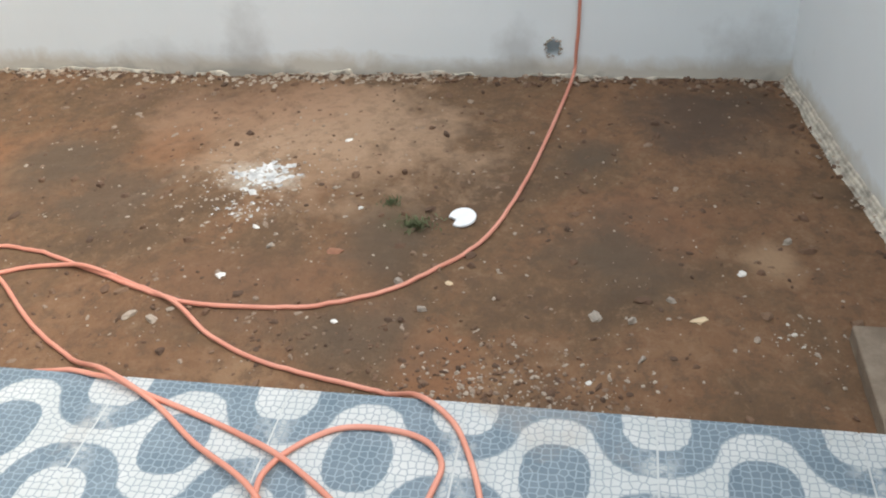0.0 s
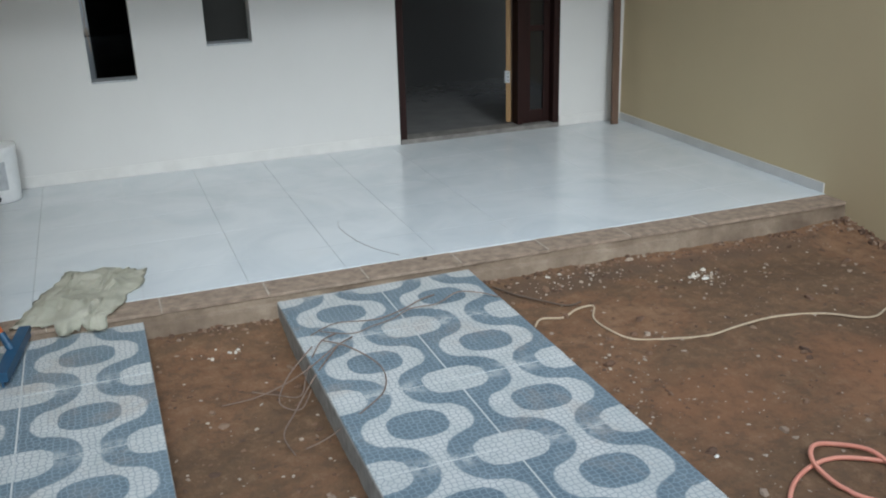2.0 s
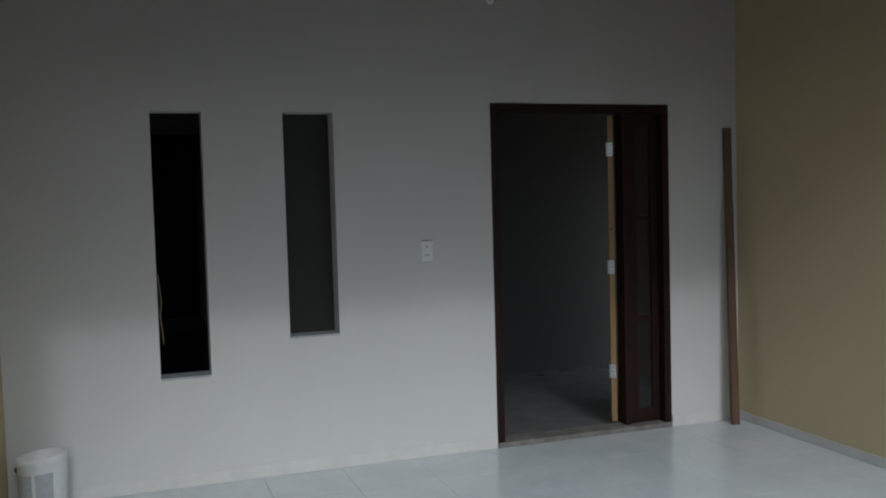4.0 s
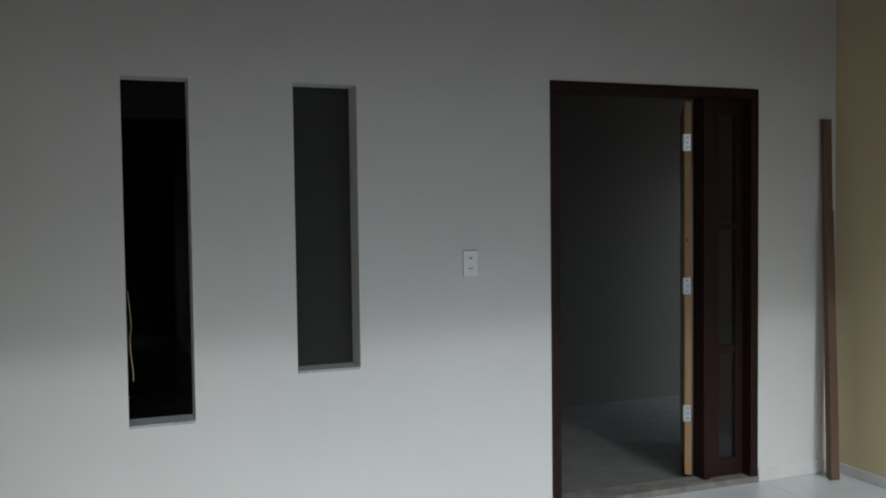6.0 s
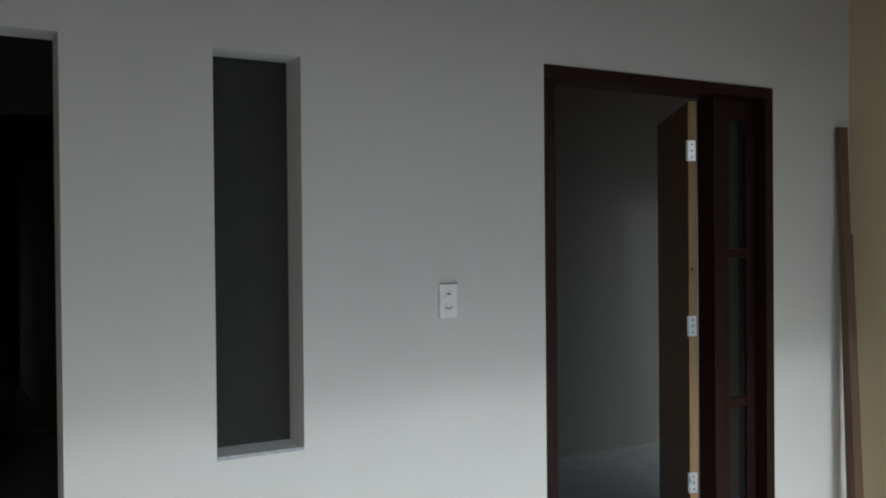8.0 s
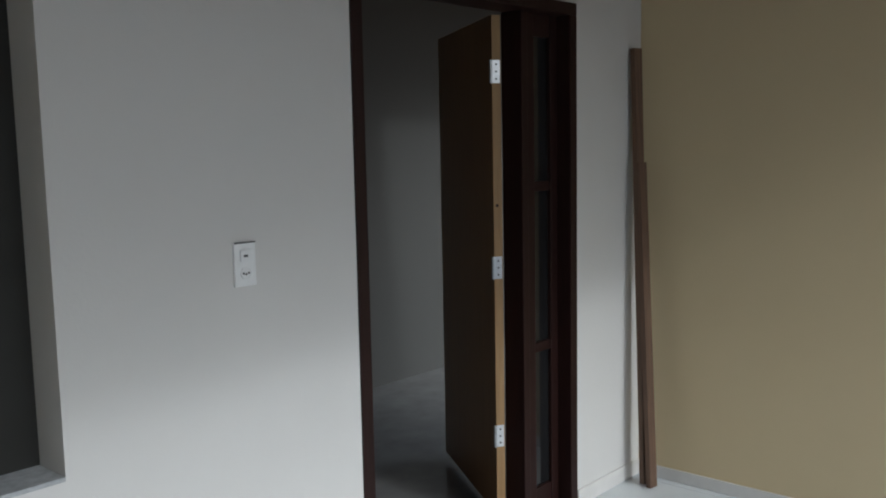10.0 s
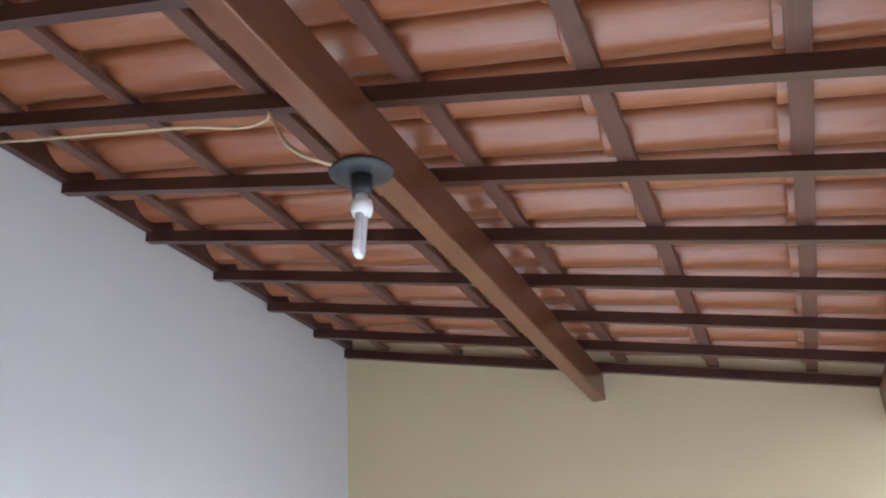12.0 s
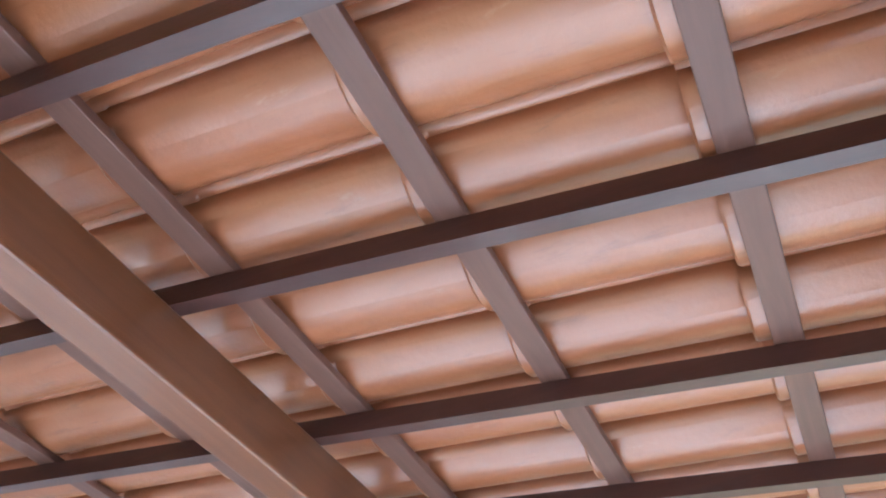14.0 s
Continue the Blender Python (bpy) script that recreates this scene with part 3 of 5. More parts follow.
def ground_mesh():
    def steps(lo, hi, step):
        k = int(round((hi - lo) / step))
        return [lo + (hi - lo) * j / k for j in range(k + 1)]
    xs = [-400, -40, -6] + steps(-2.9, 2.0, 0.025) + [6, 40, 400]
    ys = [-400, -40, -10] + steps(-8.0, -2.2, 0.025) + [4, 40, 400]
    verts = [(x, y, GROUND + (lump(x, y) if -2.95 < x < 2.05 and -8.05 < y < -2.15 else -0.3)) for y in ys for x in xs]
    w = len(xs)
    faces = [(j * w + i, j * w + i + 1, j * w + w + i + 1, j * w + w + i) for j in range(len(ys) - 1) for i in range(w - 1)]
    me = bpy.data.meshes.new("ground")
    me.from_pydata(verts, [], faces)
    me.polygons.foreach_set("use_smooth", [True] * len(me.polygons))
    me.materials.append(M_DIRT)
    return tagged(new("ground", me), "bare red-brown earth with grit and damp patches", "ground", kind="structure")


ground_mesh()

# ---- veranda floor ----
def edge_skew(x):
    """The veranda's edge is not quite square to its walls."""
    return -0.018 * (x - XR)


def floor_bed():
    bm = bmesh.new()
    ends = [(XL, Y_TILE + edge_skew(XL)), (XR, Y_TILE), (XR, 0), (XL, 0)]
    lo, hi = [bm.verts.new((x, y, -0.3)) for x, y in ends], [bm.verts.new((x, y, -0.006)) for x, y in ends]
    bm.faces.new(lo)
    bm.faces.new(hi)
    for k in range(4):
        bm.faces.new((lo[k], lo[(k + 1) % 4], hi[(k + 1) % 4], hi[k]))
    return bm


floor = tagged(mesh_object("floor_veranda", floor_bed(), M_GROUT), "glossy white porcelain floor tiles of the veranda", "floor", kind="structure")


def curb_mesh():
    """A hand-made cement edge: a strip along the tiles with an uneven face."""
    bm = bmesh.new()
    n = 360
    rows = []
    for k in range(n + 1):
        x = XL + (XR - XL) * k / n
        j = 0.006 * noise.noise((x * 4, 0, 0)) + 0.004 * noise.noise((x * 17, 3, 0))
        j2 = 0.012 * noise.noise((x * 5, 7, 0)) + 0.006 * noise.noise((x * 23, 9, 0))
        # a second coat of cement bulges below the tiles and breaks off short of the side wall
        lip = 0.020 * min(1.0, max(0.0, (0.715 + 2 * j - x) / 0.012)) + 0.010 * max(0.0, noise.noise((x * 2.1, 2, 5)))
        zl = -0.050 + 1.5 * j
        prof = ((Y_TILE - 0.001, -0.3), (Y_TILE - 0.001, -0.016), (Y_CURB + 0.016 + j, -0.017 + 0.3 * j), (Y_CURB + 0.006 + j, -0.024 + 0.4 * j), (Y_CURB + 0.003 + 0.6 * j2, zl), (Y_CURB + 0.002 - lip + 0.6 * j2, zl - 0.006), (Y_CURB - 0.006 - lip + j2, -0.11 + j2), (Y_CURB - 0.030 - lip + j2, -0.145 + j2), (Y_CURB - 0.034 - lip + j2, -0.30))
        rows.append([bm.verts.new((x, y + edge_skew(x), z)) for y, z in prof])
    for p, q in zip(rows, rows[1:]):
        for a in range(len(p) - 1):
            bm.faces.new((p[a], p[a + 1], q[a + 1], q[a]))
    bm.faces.new(rows[0])
    bm.faces.new(rows[-1])
    return bm


edge = tagged(mesh_object("veranda_edge", curb_mesh(), M_CURB), "rough cement edge of the veranda floor, chipped and dusty", "kerb", kind="structure")


M_JOINT = plain("dusty_joint", (0.40, 0.35, 0.29), 0.9, 0, 0.3, 40)
M_EDGETILE = plain("dusty_tan_tile", (0.27, 0.205, 0.155), 0.8, 0, 0.3, 22)
erng = random.Random(21)
x = XL + 0.004
while x < XR - 0.02:
    x1 = min(-1.90 + 0.4545 * (math.floor((x + 1.90 + 0.02) / 0.4545) + 1) + 0.06, XR - 0.003)
    piece = bmesh.new()
    ends = [(x + 0.002, Y_CURB + edge_skew(x) + erng.uniform(-0.004, 0.004)), (x1 - 0.002, Y_CURB + edge_skew(x1) + erng.uniform(-0.004, 0.004)), (x1 - 0.002, Y_TILE + edge_skew(x1) - 0.003), (x + 0.002, Y_TILE + edge_skew(x) - 0.003)]
    dz = erng.uniform(-0.0015, 0.0015)
    lo = [piece.verts.new((a, b, -0.018)) for a, b in ends]
    hi = [piece.verts.new((a, b, -0.004 + dz)) for a, b in ends]
    piece.faces.new(lo)
    piece.faces.new(hi)
    for k in range(4):
        piece.faces.new((lo[k], lo[(k + 1) % 4], hi[(k + 1) % 4], hi[k]))
    part("edge_tile", piece, M_EDGETILE, edge)
    if x1 < XR - 0.01:
        part("joint", box(x1 - 0.004, Y_CURB + edge_skew(x1) + 0.006, -0.016, x1 + 0.004, Y_TILE + edge_skew(x1) - 0.004, -0.0035), M_JOINT, edge)
    x = x1


def skirting(name, bm):
    return tagged(mesh_object(name, bm, M_SKIRT), "white tile skirting along the wall foot", "baseboard", kind="structure")


skirting("baseboard_house_left", box(XL, -0.009, 0.001, -0.002, -0.0005, 0.075, 0.002))
skirting("baseboard_house_right", box(DOOR_W + 0.002, -0.009, 0.001, XR - 0.010, -0.0005, 0.075, 0.002))

skirting("baseboard_side", box(XR - 0.009, Y_TILE + 0.012, 0.001, XR - 0.0005, -0.0005, 0.058, 0.002))

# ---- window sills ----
# Sheet behind the second slit is assumed; its near-black holds the opening's dimness.
M_PANEL = plain("assumed_dark_sheet", (0.019, 0.019, 0.017), 0.7, 0, 0.15, 5)
for name, xa, xb, z, z1, label in (("window_1", -1.976, -1.706, 0.605, 2.072, "narrow unglazed slit opening with a grey stone sill"),
                                   ("window_2", -1.262, -0.974, 0.783, 2.069, "narrow slit opening backed by an assumed dark sheet, with a grey stone sill")):
    sill = tagged(mesh_object(name, box(xa + 0.001, -0.004, z, xb - 0.001, WALL, z + 0.012, 0.003), M_SILL), label, "window", kind="structure")
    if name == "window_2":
        part("board", box(xa - 0.03, WALL + 0.001, z - 0.03, xb + 0.03, WALL + 0.016, z1 + 0.03, 0.002), M_PANEL, sill, "assumed dark sheet giving the opening its even dimness")


# ---- the door ----
def build_door():
    door = thing("door_1", "dark wooden doorway with a brown leaf standing open inwards", "door", (0, 0, 0), kind="structure")
    f = 0.05
    d0, d1 = -0.006, WALL + 0.004
    part("jamb", box(0.001, d0, 0.0, f, d1, DOOR_H - f, 0.004), M_DOORWOOD, door)
    part("jamb", box(DOOR_W - f, d0, 0.0, DOOR_W - 0.001, d1, DOOR_H - f, 0.004), M_DOORWOOD, door)
    part("lintel", box(0.001, d0, DOOR_H - f, DOOR_W - 0.001, d1, DOOR_H - 0.001, 0.004), M_DOORWOOD, door)
    part("mullion", box(0.935, 0.04, 0.035, 0.975, d1, DOOR_H - f - 0.001, 0.004), M_DOORWOOD, door)
    part("threshold", box(0.002, -0.012, -0.003, DOOR_W - 0.002, d1 - 0.002, 0.034, 0.006), M_CONCRETE_DARK, door, "worn grey cement threshold")
    # fixed side light: stiles, rails and panes
    light = part("side_light", box(0.976, 0.06, 0.036, 1.045, 0.10, DOOR_H - f - 0.001, 0.004), M_DOORWOOD, door, "narrow fixed dark wooden side light")
    part("stile", box(1.155, 0.06, 0.036, DOOR_W - f - 0.001, 0.10, DOOR_H - f - 0.001, 0.004), M_DOORWOOD, light)
    for z0, z1 in ((0.036, 0.13), (0.71, 0.75), (1.375, 1.415), (1.99, DOOR_H - f - 0.001)):
        part("rail", box(1.0455, 0.062, z0, 1.1545, 0.098, z1, 0.004), M_DOORWOOD, light)
    for z0, z1 in ((0.13, 0.71), (0.75, 1.375), (1.415, 1.99)):
        part("pane", box(1.0455, 0.076, z0 + 0.001, 1.1545, 0.080, z1 - 0.001), M_GLASS, light, "dark glass pane")
    # the leaf, swung well into the room
    w, t = 0.83, 0.036
    leaf = part("leaf", box(0.004, -t, 0.04, w, 0, DOOR_H - f - 0.012, 0.002), M_LEAF, door, "brown wooden door leaf, open")
    a = math.degrees(math.atan2(0.830, 0.557))
    leaf.matrix_world = pose(0.890, 0.15, 0, 0, 0, a)
    part("leaf_edge", box(0.0, -t + 0.0005, 0.041, 0.0035, -0.0005, DOOR_H - f - 0.013), M_EDGE, leaf, "raw pale wooden door edge")
    for z in (0.38, 1.075, 1.85):
        part("hinge", box(-0.0025, -t + 0.004, z - 0.045, 0.0, 0.004, z + 0.045, 0.0006), M_STEEL, leaf, "zinc hinge")
        part("hinge_knuckle", tube([(-0.004, 0.006, z - 0.045), (-0.004, 0.006, z + 0.045)], 0.006, 10), M_STEEL, leaf, "zinc hinge barrel")
        for dz in (-0.028, 0.0, 0.028):
            part("screw", tube([(-0.0023, -t * 0.45, z + dz), (-0.0034, -t * 0.45, z + dz)], 0.0042, 10), M_BLACK, leaf, "dark screw head")
    part("knot", tube([(0.0002, -t * 0.4, 1.325), (-0.0008, -t * 0.4, 1.325)], 0.0065, 12), M_DOORWOOD, leaf, "dark knot in the raw edge")
    part("lock_plate", box(w, -t + 0.008, 0.98, w + 0.002, -0.008, 1.14), M_STEEL, leaf, "steel lock plate")
    knob = tube([(w - 0.06, -t - 0.05, 1.05), (w - 0.06, -t + 0.001, 1.05)], 0.009, 12)
    add_tube(knob, [Vector((w - 0.065, -t - 0.05, 1.05)), Vector((w - 0.17, -t - 0.05, 1.05))], 0.008, 12)
    part("handle", knob, M_BLACK, leaf, "dark lever handle")
    return door


build_door()


# ---- roof timber and tiles ----
roof = thing("roof", "pitched veranda roof of orange clay tiles on dark rafters", "roof", (0, 0, 0), kind="structure")
RAFTER_X = (-2.555, -2.145, -1.720, -1.315, -0.892, -0.496, -0.102, 0.289, 0.680, 1.062, 1.452)
R_W, R_H = 0.029, 0.039
FALL = math.degrees(math.atan(ROOF_S))


def rafter_mesh():
    bm = bmesh.new()
    y0, y1 = ROOF_END, 0.0
    n = 12
    rows = []
    for k in range(n + 1):
        y = y0 + (y1 - y0) * k / n
        z = ROOF_S * y
        rows.append([bm.verts.new(c) for c in ((0, y, z), (R_W, y, z), (R_W, y, z + R_H), (0, y, z + R_H))])
    for p, q in zip(rows, rows[1:]):
        for a in range(4):
            bm.faces.new((p[a], p[(a + 1) % 4], q[(a + 1) % 4], q[a]))
    bm.faces.new(rows[0])
    bm.faces.new(rows[-1])
    return bm


rafter = part("rafter", rafter_mesh(), M_RAFTER, roof, "dark stained rafter")
for k, rx in enumerate(RAFTER_X):
    r = rafter if k == 0 else rafter.copy()
    if k:
        scene.collection.objects.link(r)
    r.location = (rx, 0, ROOF_Z + 0.004 * noise.noise((k * 2.3, 4, 0)))
wall_rafter = rafter.copy()
scene.collection.objects.link(wall_rafter)
wall_rafter.location = (XR - R_W - 0.003, 0, ROOF_Z - 0.014)

B_Y0, B_PITCH, B_W, B_H = -0.196, 0.3645, 0.045, 0.016
batten = part("batten", box(XL + 0.002, -B_W / 2, 0, XR - 0.002, B_W / 2, B_H, 0.002), M_BATTEN, roof, "flat tile batten")
for k in range(7):
    b = batten if k == 0 else batten.copy()
    if k:
        scene.collection.objects.link(b)
    y = B_Y0 - B_PITCH * k
    b.matrix_world = pose(0.004 * (k % 2), y, rafter_z(y) + R_H + 0.001, FALL, 0, 0)


# Added strip: draws the dark shading where the tiles meet the house wall.
plate = part("wall_plate", box(XL + 0.003, -0.030, ROOF_Z + 0.030, XR - 0.003, -0.001, ROOF_Z + 0.10, 0.002), M_RAFTER, roof, "added dark strip for the shade where the roof meets the house wall")


def beam(y0, y1, drop, turn, label):
    """A squared beam across the veranda, its ends let into the side walls."""
    z1 = rafter_z(y0) - 0.001
    mid = (y0 + y1) / 2
    ob = mesh_object("roof_beam", box(XL - 0.05, y0 - mid, -drop, XR + 0.05, y1 - mid, 0, 0.005), M_BEAM)
    ob.matrix_world = pose(0, mid, z1, 0, 0, turn)
    return tagged(ob, label, "beam", kind="structure")


beam(-1.202, -1.145, 0.130, 0.0, "thick varnished brown roof beam carrying the rafters")
beam(-2.300, -2.238, 0.122, 0.0, "thick varnished brown roof beam at the veranda's front")

COVER, TILE_LEN, TILE_T = 0.197, 0.415, 0.012


def clay_mesh():
    """One interlocking clay tile: a wide trough that bulges downwards, a narrow higher roll at its side and a thick bead at its head."""
    def prof(s):
        if s < 0.84:
            a = s / 0.84
            return -0.050 * math.sin(math.pi * a) ** 0.6 + 0.020
        if s < 0.87:
            return 0.020 + 0.030 * (s - 0.84) / 0.03
        a = (s - 0.87) / 0.25
        return 0.052 - 0.026 * math.sin(math.pi * min(0.5, a)) ** 0.6 + 0.011 * max(0.0, a - 0.5) / 0.5
    ns = 54
    bm = bmesh.new()
    rows = []
    for v, lift, grow in ((0, 0.004, 1.0), (0.006, 0.0, 1.02), (TILE_LEN - 0.046, 0.0, 1.0), (TILE_LEN - 0.042, -0.004, 1.03), (TILE_LEN - 0.004, -0.005, 1.03), (TILE_LEN, -0.002, 1.0)):
        top, bot = [], []
        for k in range(ns + 1):
            s = 1.12 * k / ns
            x = COVER * s
            z = prof(s) * grow + lift + 0.030
            bot.append(bm.verts.new((x, v, z)))
            top.append(bm.verts.new((x, v, z + TILE_T)))
        rows.append((bot, top))
    for (b0, t0), (b1, t1) in zip(rows, rows[1:]):
        for k in range(ns):
            bm.faces.new((b0[k], b0[k + 1], b1[k + 1], b1[k]))
            bm.faces.new((t0[k], t1[k], t1[k + 1], t0[k + 1]))
        bm.faces.new((b0[0], b1[0], t1[0], t0[0]))
        bm.faces.new((b0[ns], t0[ns], t1[ns], b1[ns]))
    for b0, t0 in (rows[0], rows[-1]):
        for k in range(ns):
            bm.faces.new((b0[k], t0[k], t0[k + 1], b0[k + 1]))
    return bm


clay = part("roof_tile", clay_mesh(), M_CLAY, roof, smooth=True)
clay.data.set_sharp_from_angle(angle=radians(35))
rng = random.Random(5)
first = True
for row in range(-1, 8):
    y = B_Y0 - B_PITCH * row - 0.002
    for col in range(26):
        x = XL - 0.212 + COVER * col
        if x > XR + 0.15:
            continue
        c = clay if first else clay.copy()
        if not first:
            scene.collection.objects.link(c)
        first = False
        z = rafter_z(y) + R_H + B_H + 0.014
        c.matrix_world = pose(x + rng.uniform(-0.004, 0.004), y + rng.uniform(-0.006, 0.006), z + rng.uniform(-0.001, 0.003), FALL - 1.8 + rng.uniform(-0.25, 0.25), rng.uniform(-1.0, 1.0), rng.uniform(-0.7, 0.7))


# ---- lamp on the beam ----
def build_lamp():
    z = rafter_z(-1.202) - 0.1315
    lamp = thing("ceiling_lamp", "unlit white fluorescent bulb in a black holder under the beam", "lamp", (-0.457, -1.156, z))
    part("base_plate", lathe([(0, 0), (0.064, 0), (0.068, -0.004), (0.066, -0.010), (0.045, -0.014), (0.024, -0.016), (0, -0.016)], 40), M_BLACK, lamp, "round black plastic base plate", True)
    part("socket", lathe([(0.0, -0.014), (0.023, -0.015), (0.022, -0.046), (0.019, -0.060), (0.0, -0.060)], 28), M_BLACK, lamp, "black lamp socket", True)
    part("bulb_cap", lathe([(0, -0.058), (0.013, -0.058), (0.013, -0.070), (0.021, -0.074), (0.023, -0.090), (0.020, -0.104), (0.0, -0.106)], 28), M_PLASTIC, lamp, "white bulb cap", True)
    r, o, tip, lean = 0.0085, 0.0105, -0.180, 0.008
    run = [Vector((-o, 0, -0.10)), Vector((-o, lean, tip))]
    run += [Vector((-o * math.cos(a), lean, tip - o * math.sin(a))) for a in (0.5, 1.0, 1.57, 2.1, 2.6)]
    run += [Vector((o, lean, tip)), Vector((o, 0, -0.10))]
    part("bulb_tube", tube(run, r, 14), M_TUBE, lamp, "bent white glass tube", True)
    return lamp


build_lamp()
zb = rafter_z(-1.202) - 0.1315


def cable(name, points, radius, material, label, category, per=8):
    return tagged(mesh_object(name, tube(spline(points, per), radius, 8), material, True), label, category)


cable("lamp_cable", [(-0.505, -1.117, zb - 0.003), (-0.520, -1.09, zb + 0.006), (-0.524, -1.05, zb + 0.030), (-0.512, -1.00, zb + 0.085), (-0.492, -0.955, rafter_z(-0.955) - 0.010), (-0.460, -0.925, rafter_z(-0.925) - 0.006), (-0.425, -0.84, rafter_z(-0.84) - 0.002), (-0.43, -0.70, rafter_z(-0.70) + 0.004), (-0.42, -0.5, rafter_z(-0.5) + 0.008), (-0.415, -0.25, rafter_z(-0.25) + 0.006), (-0.41, -0.004, rafter_z(-0.02) + 0.010)], 0.0045, M_WIRE, "thin beige lamp cable running along a rafter", "cable")


# ---- things on the veranda ----
cable("plastic_strip", [(-1.968, 0.03, 1.18), (-1.963, 0.03, 1.12), (-1.956, 0.03, 1.03), (-1.964, 0.03, 0.98), (-1.961, 0.03, 0.92), (-1.955, 0.03, 0.86), (-1.952, 0.03, 0.80)], 0.0014, M_CREAM, "thin pale plastic strip caught in the window opening", "strip")

def build_bucket():
    b = thing("bucket", "white plastic bucket with a worn label on the tiles", "bucket", (-2.572, -0.20, 0.0))

    def slump(bm):
        """The soft rim sags towards one side."""
        for v in bm.verts:
            v.co.z += 0.12 * v.co.x * (v.co.z / 0.33) ** 2
        return bm
    part("body", slump(lathe([(0, 0.002), (0.103, 0.002), (0.108, 0.010), (0.111, 0.080), (0.119, 0.285), (0.122, 0.290), (0.123, 0.318), (0.120, 0.324), (0.115, 0.318), (0.103, 0.014), (0, 0.012)], 44)), M_PLASTIC, b, "", True)
    for a0, a1 in ((-150, -112), (-104, -62)):
        bm = bmesh.new()
        rows = []
        for k in range(15):
            a = math.radians(a0 + (a1 - a0) * k / 14)
            rows.append([bm.verts.new((r * math.cos(a), r * math.sin(a), z)) for r, z in ((0.1125, 0.085), (0.1190, 0.250))])
        for p, q in zip(rows, rows[1:]):
            bm.faces.new((p[0], q[0], q[1], p[1]))
        part("printed_label", slump(bm), M_GREYPRINT, b, "faded grey printed label")
    for ang in (172,):
        c, d = math.cos(math.radians(ang)), math.sin(math.radians(ang))
        part("handle_ear", slump(tube([(0.114 * c, 0.114 * d, 0.262), (0.130 * c, 0.130 * d, 0.262)], 0.014, 12)), M_BLACK, b, "dark round handle ear")
    part("spout", tube([(-0.01, -0.106, 0.036), (-0.012, -0.122, 0.034)], 0.014, 12), M_BLACK, b, "small black plug near the base")
    return b


build_bucket()


def build_outlet():
    o = thing("wall_outlet", "white double wall socket with a switch on the house wall", "outlet", (-0.43, 0, 1.25))
    part("plate", box(-0.036, -0.009, -0.062, 0.036, 0.0, 0.062, 0.003), M_PLASTIC, o)
    part("switch", box(-0.017, -0.013, 0.008, 0.017, -0.0092, 0.040, 0.002), M_PLASTIC, o)
    sock = part("socket", lathe([(0, 0), (0.02, 0), (0.02, 0.003), (0.017, 0.003), (0.016, 0.001), (0, 0.001)], 6), M_PLASTIC, o)
    sock.matrix_basis = pose(0, -0.0092, -0.025, 90, 0, 0)
    for dx in (-0.0085, 0, 0.0085):
        part("pin_hole", tube([(dx, -0.0095, -0.025 - (0.003 if dx == 0 else 0)), (dx, -0.0118, -0.025 - (0.003 if dx == 0 else 0))], 0.0032, 10), M_BLACK, o)
    part("switch_mark", box(-0.008, -0.0142, 0.021, 0.006, -0.0131, 0.027), M_BLACK, o)
    # Black strip stands in for the shadow along the plate's top edge.
    part("cover_gap", box(-0.035, -0.0112, 0.0590, 0.035, -0.0092, 0.0625), M_BLACK, o, "dark strip standing in for the shadow along the top of the cover plate")
    return o


build_outlet()


def board(name, foot, top, width, thick, label, twist=0.0):
    """A rough board leaning from foot to top."""
    foot, top = Vector(foot), Vector(top)
    n = 14
    bm = bmesh.new()
    rows = []
    for k in range(n + 1):
        t = k / n
        w = width * (1 + 0.04 * noise.noise((k * 0.7, foot.x * 9, 2)))
        rows.append([bm.verts.new((sx * w / 2, sy * thick / 2, t * (top - foot).length)) for sx, sy in ((-1, -1), (1, -1), (1, 1), (-1, 1))])
    for p, q in zip(rows, rows[1:]):
        for a in range(4):
            bm.faces.new((p[a], p[(a + 1) % 4], q[(a + 1) % 4], q[a]))
    bm.faces.new(rows[0])
    bm.faces.new(rows[-1])
    ob = mesh_object(name, bm, M_PLANK)
    q = (top - foot).to_track_quat("Z", "Y")
    ob.matrix_world = Matrix.Translation(foot) @ q.to_matrix().to_4x4() @ pose(0, 0, 0, 0, 0, twist)
    return tagged(ob, label, "board", "boards in the veranda corner")


board("wooden_board", (1.680, -0.095, 0.003), (1.690, -0.030, 1.975), 0.048, 0.026, "tall weathered brown board leaning in the corner", 0)
board("wooden_board", (1.655, -0.142, 0.003), (1.674, -0.066, 1.475), 0.052, 0.024, "shorter knotty brown board leaning in the corner", 8)


cable("thread", [(-0.849, -1.458, 0.003), (-0.872, -1.55, 0.003), (-0.87, -1.639, 0.003), (-0.855, -1.76, 0.003), (-0.83, -1.869, 0.003), (-0.78, -1.99, 0.003), (-0.715, -2.092, 0.003)], 0.0012, M_THREAD, "thin dark thread lying on the white floor tiles", "thread")


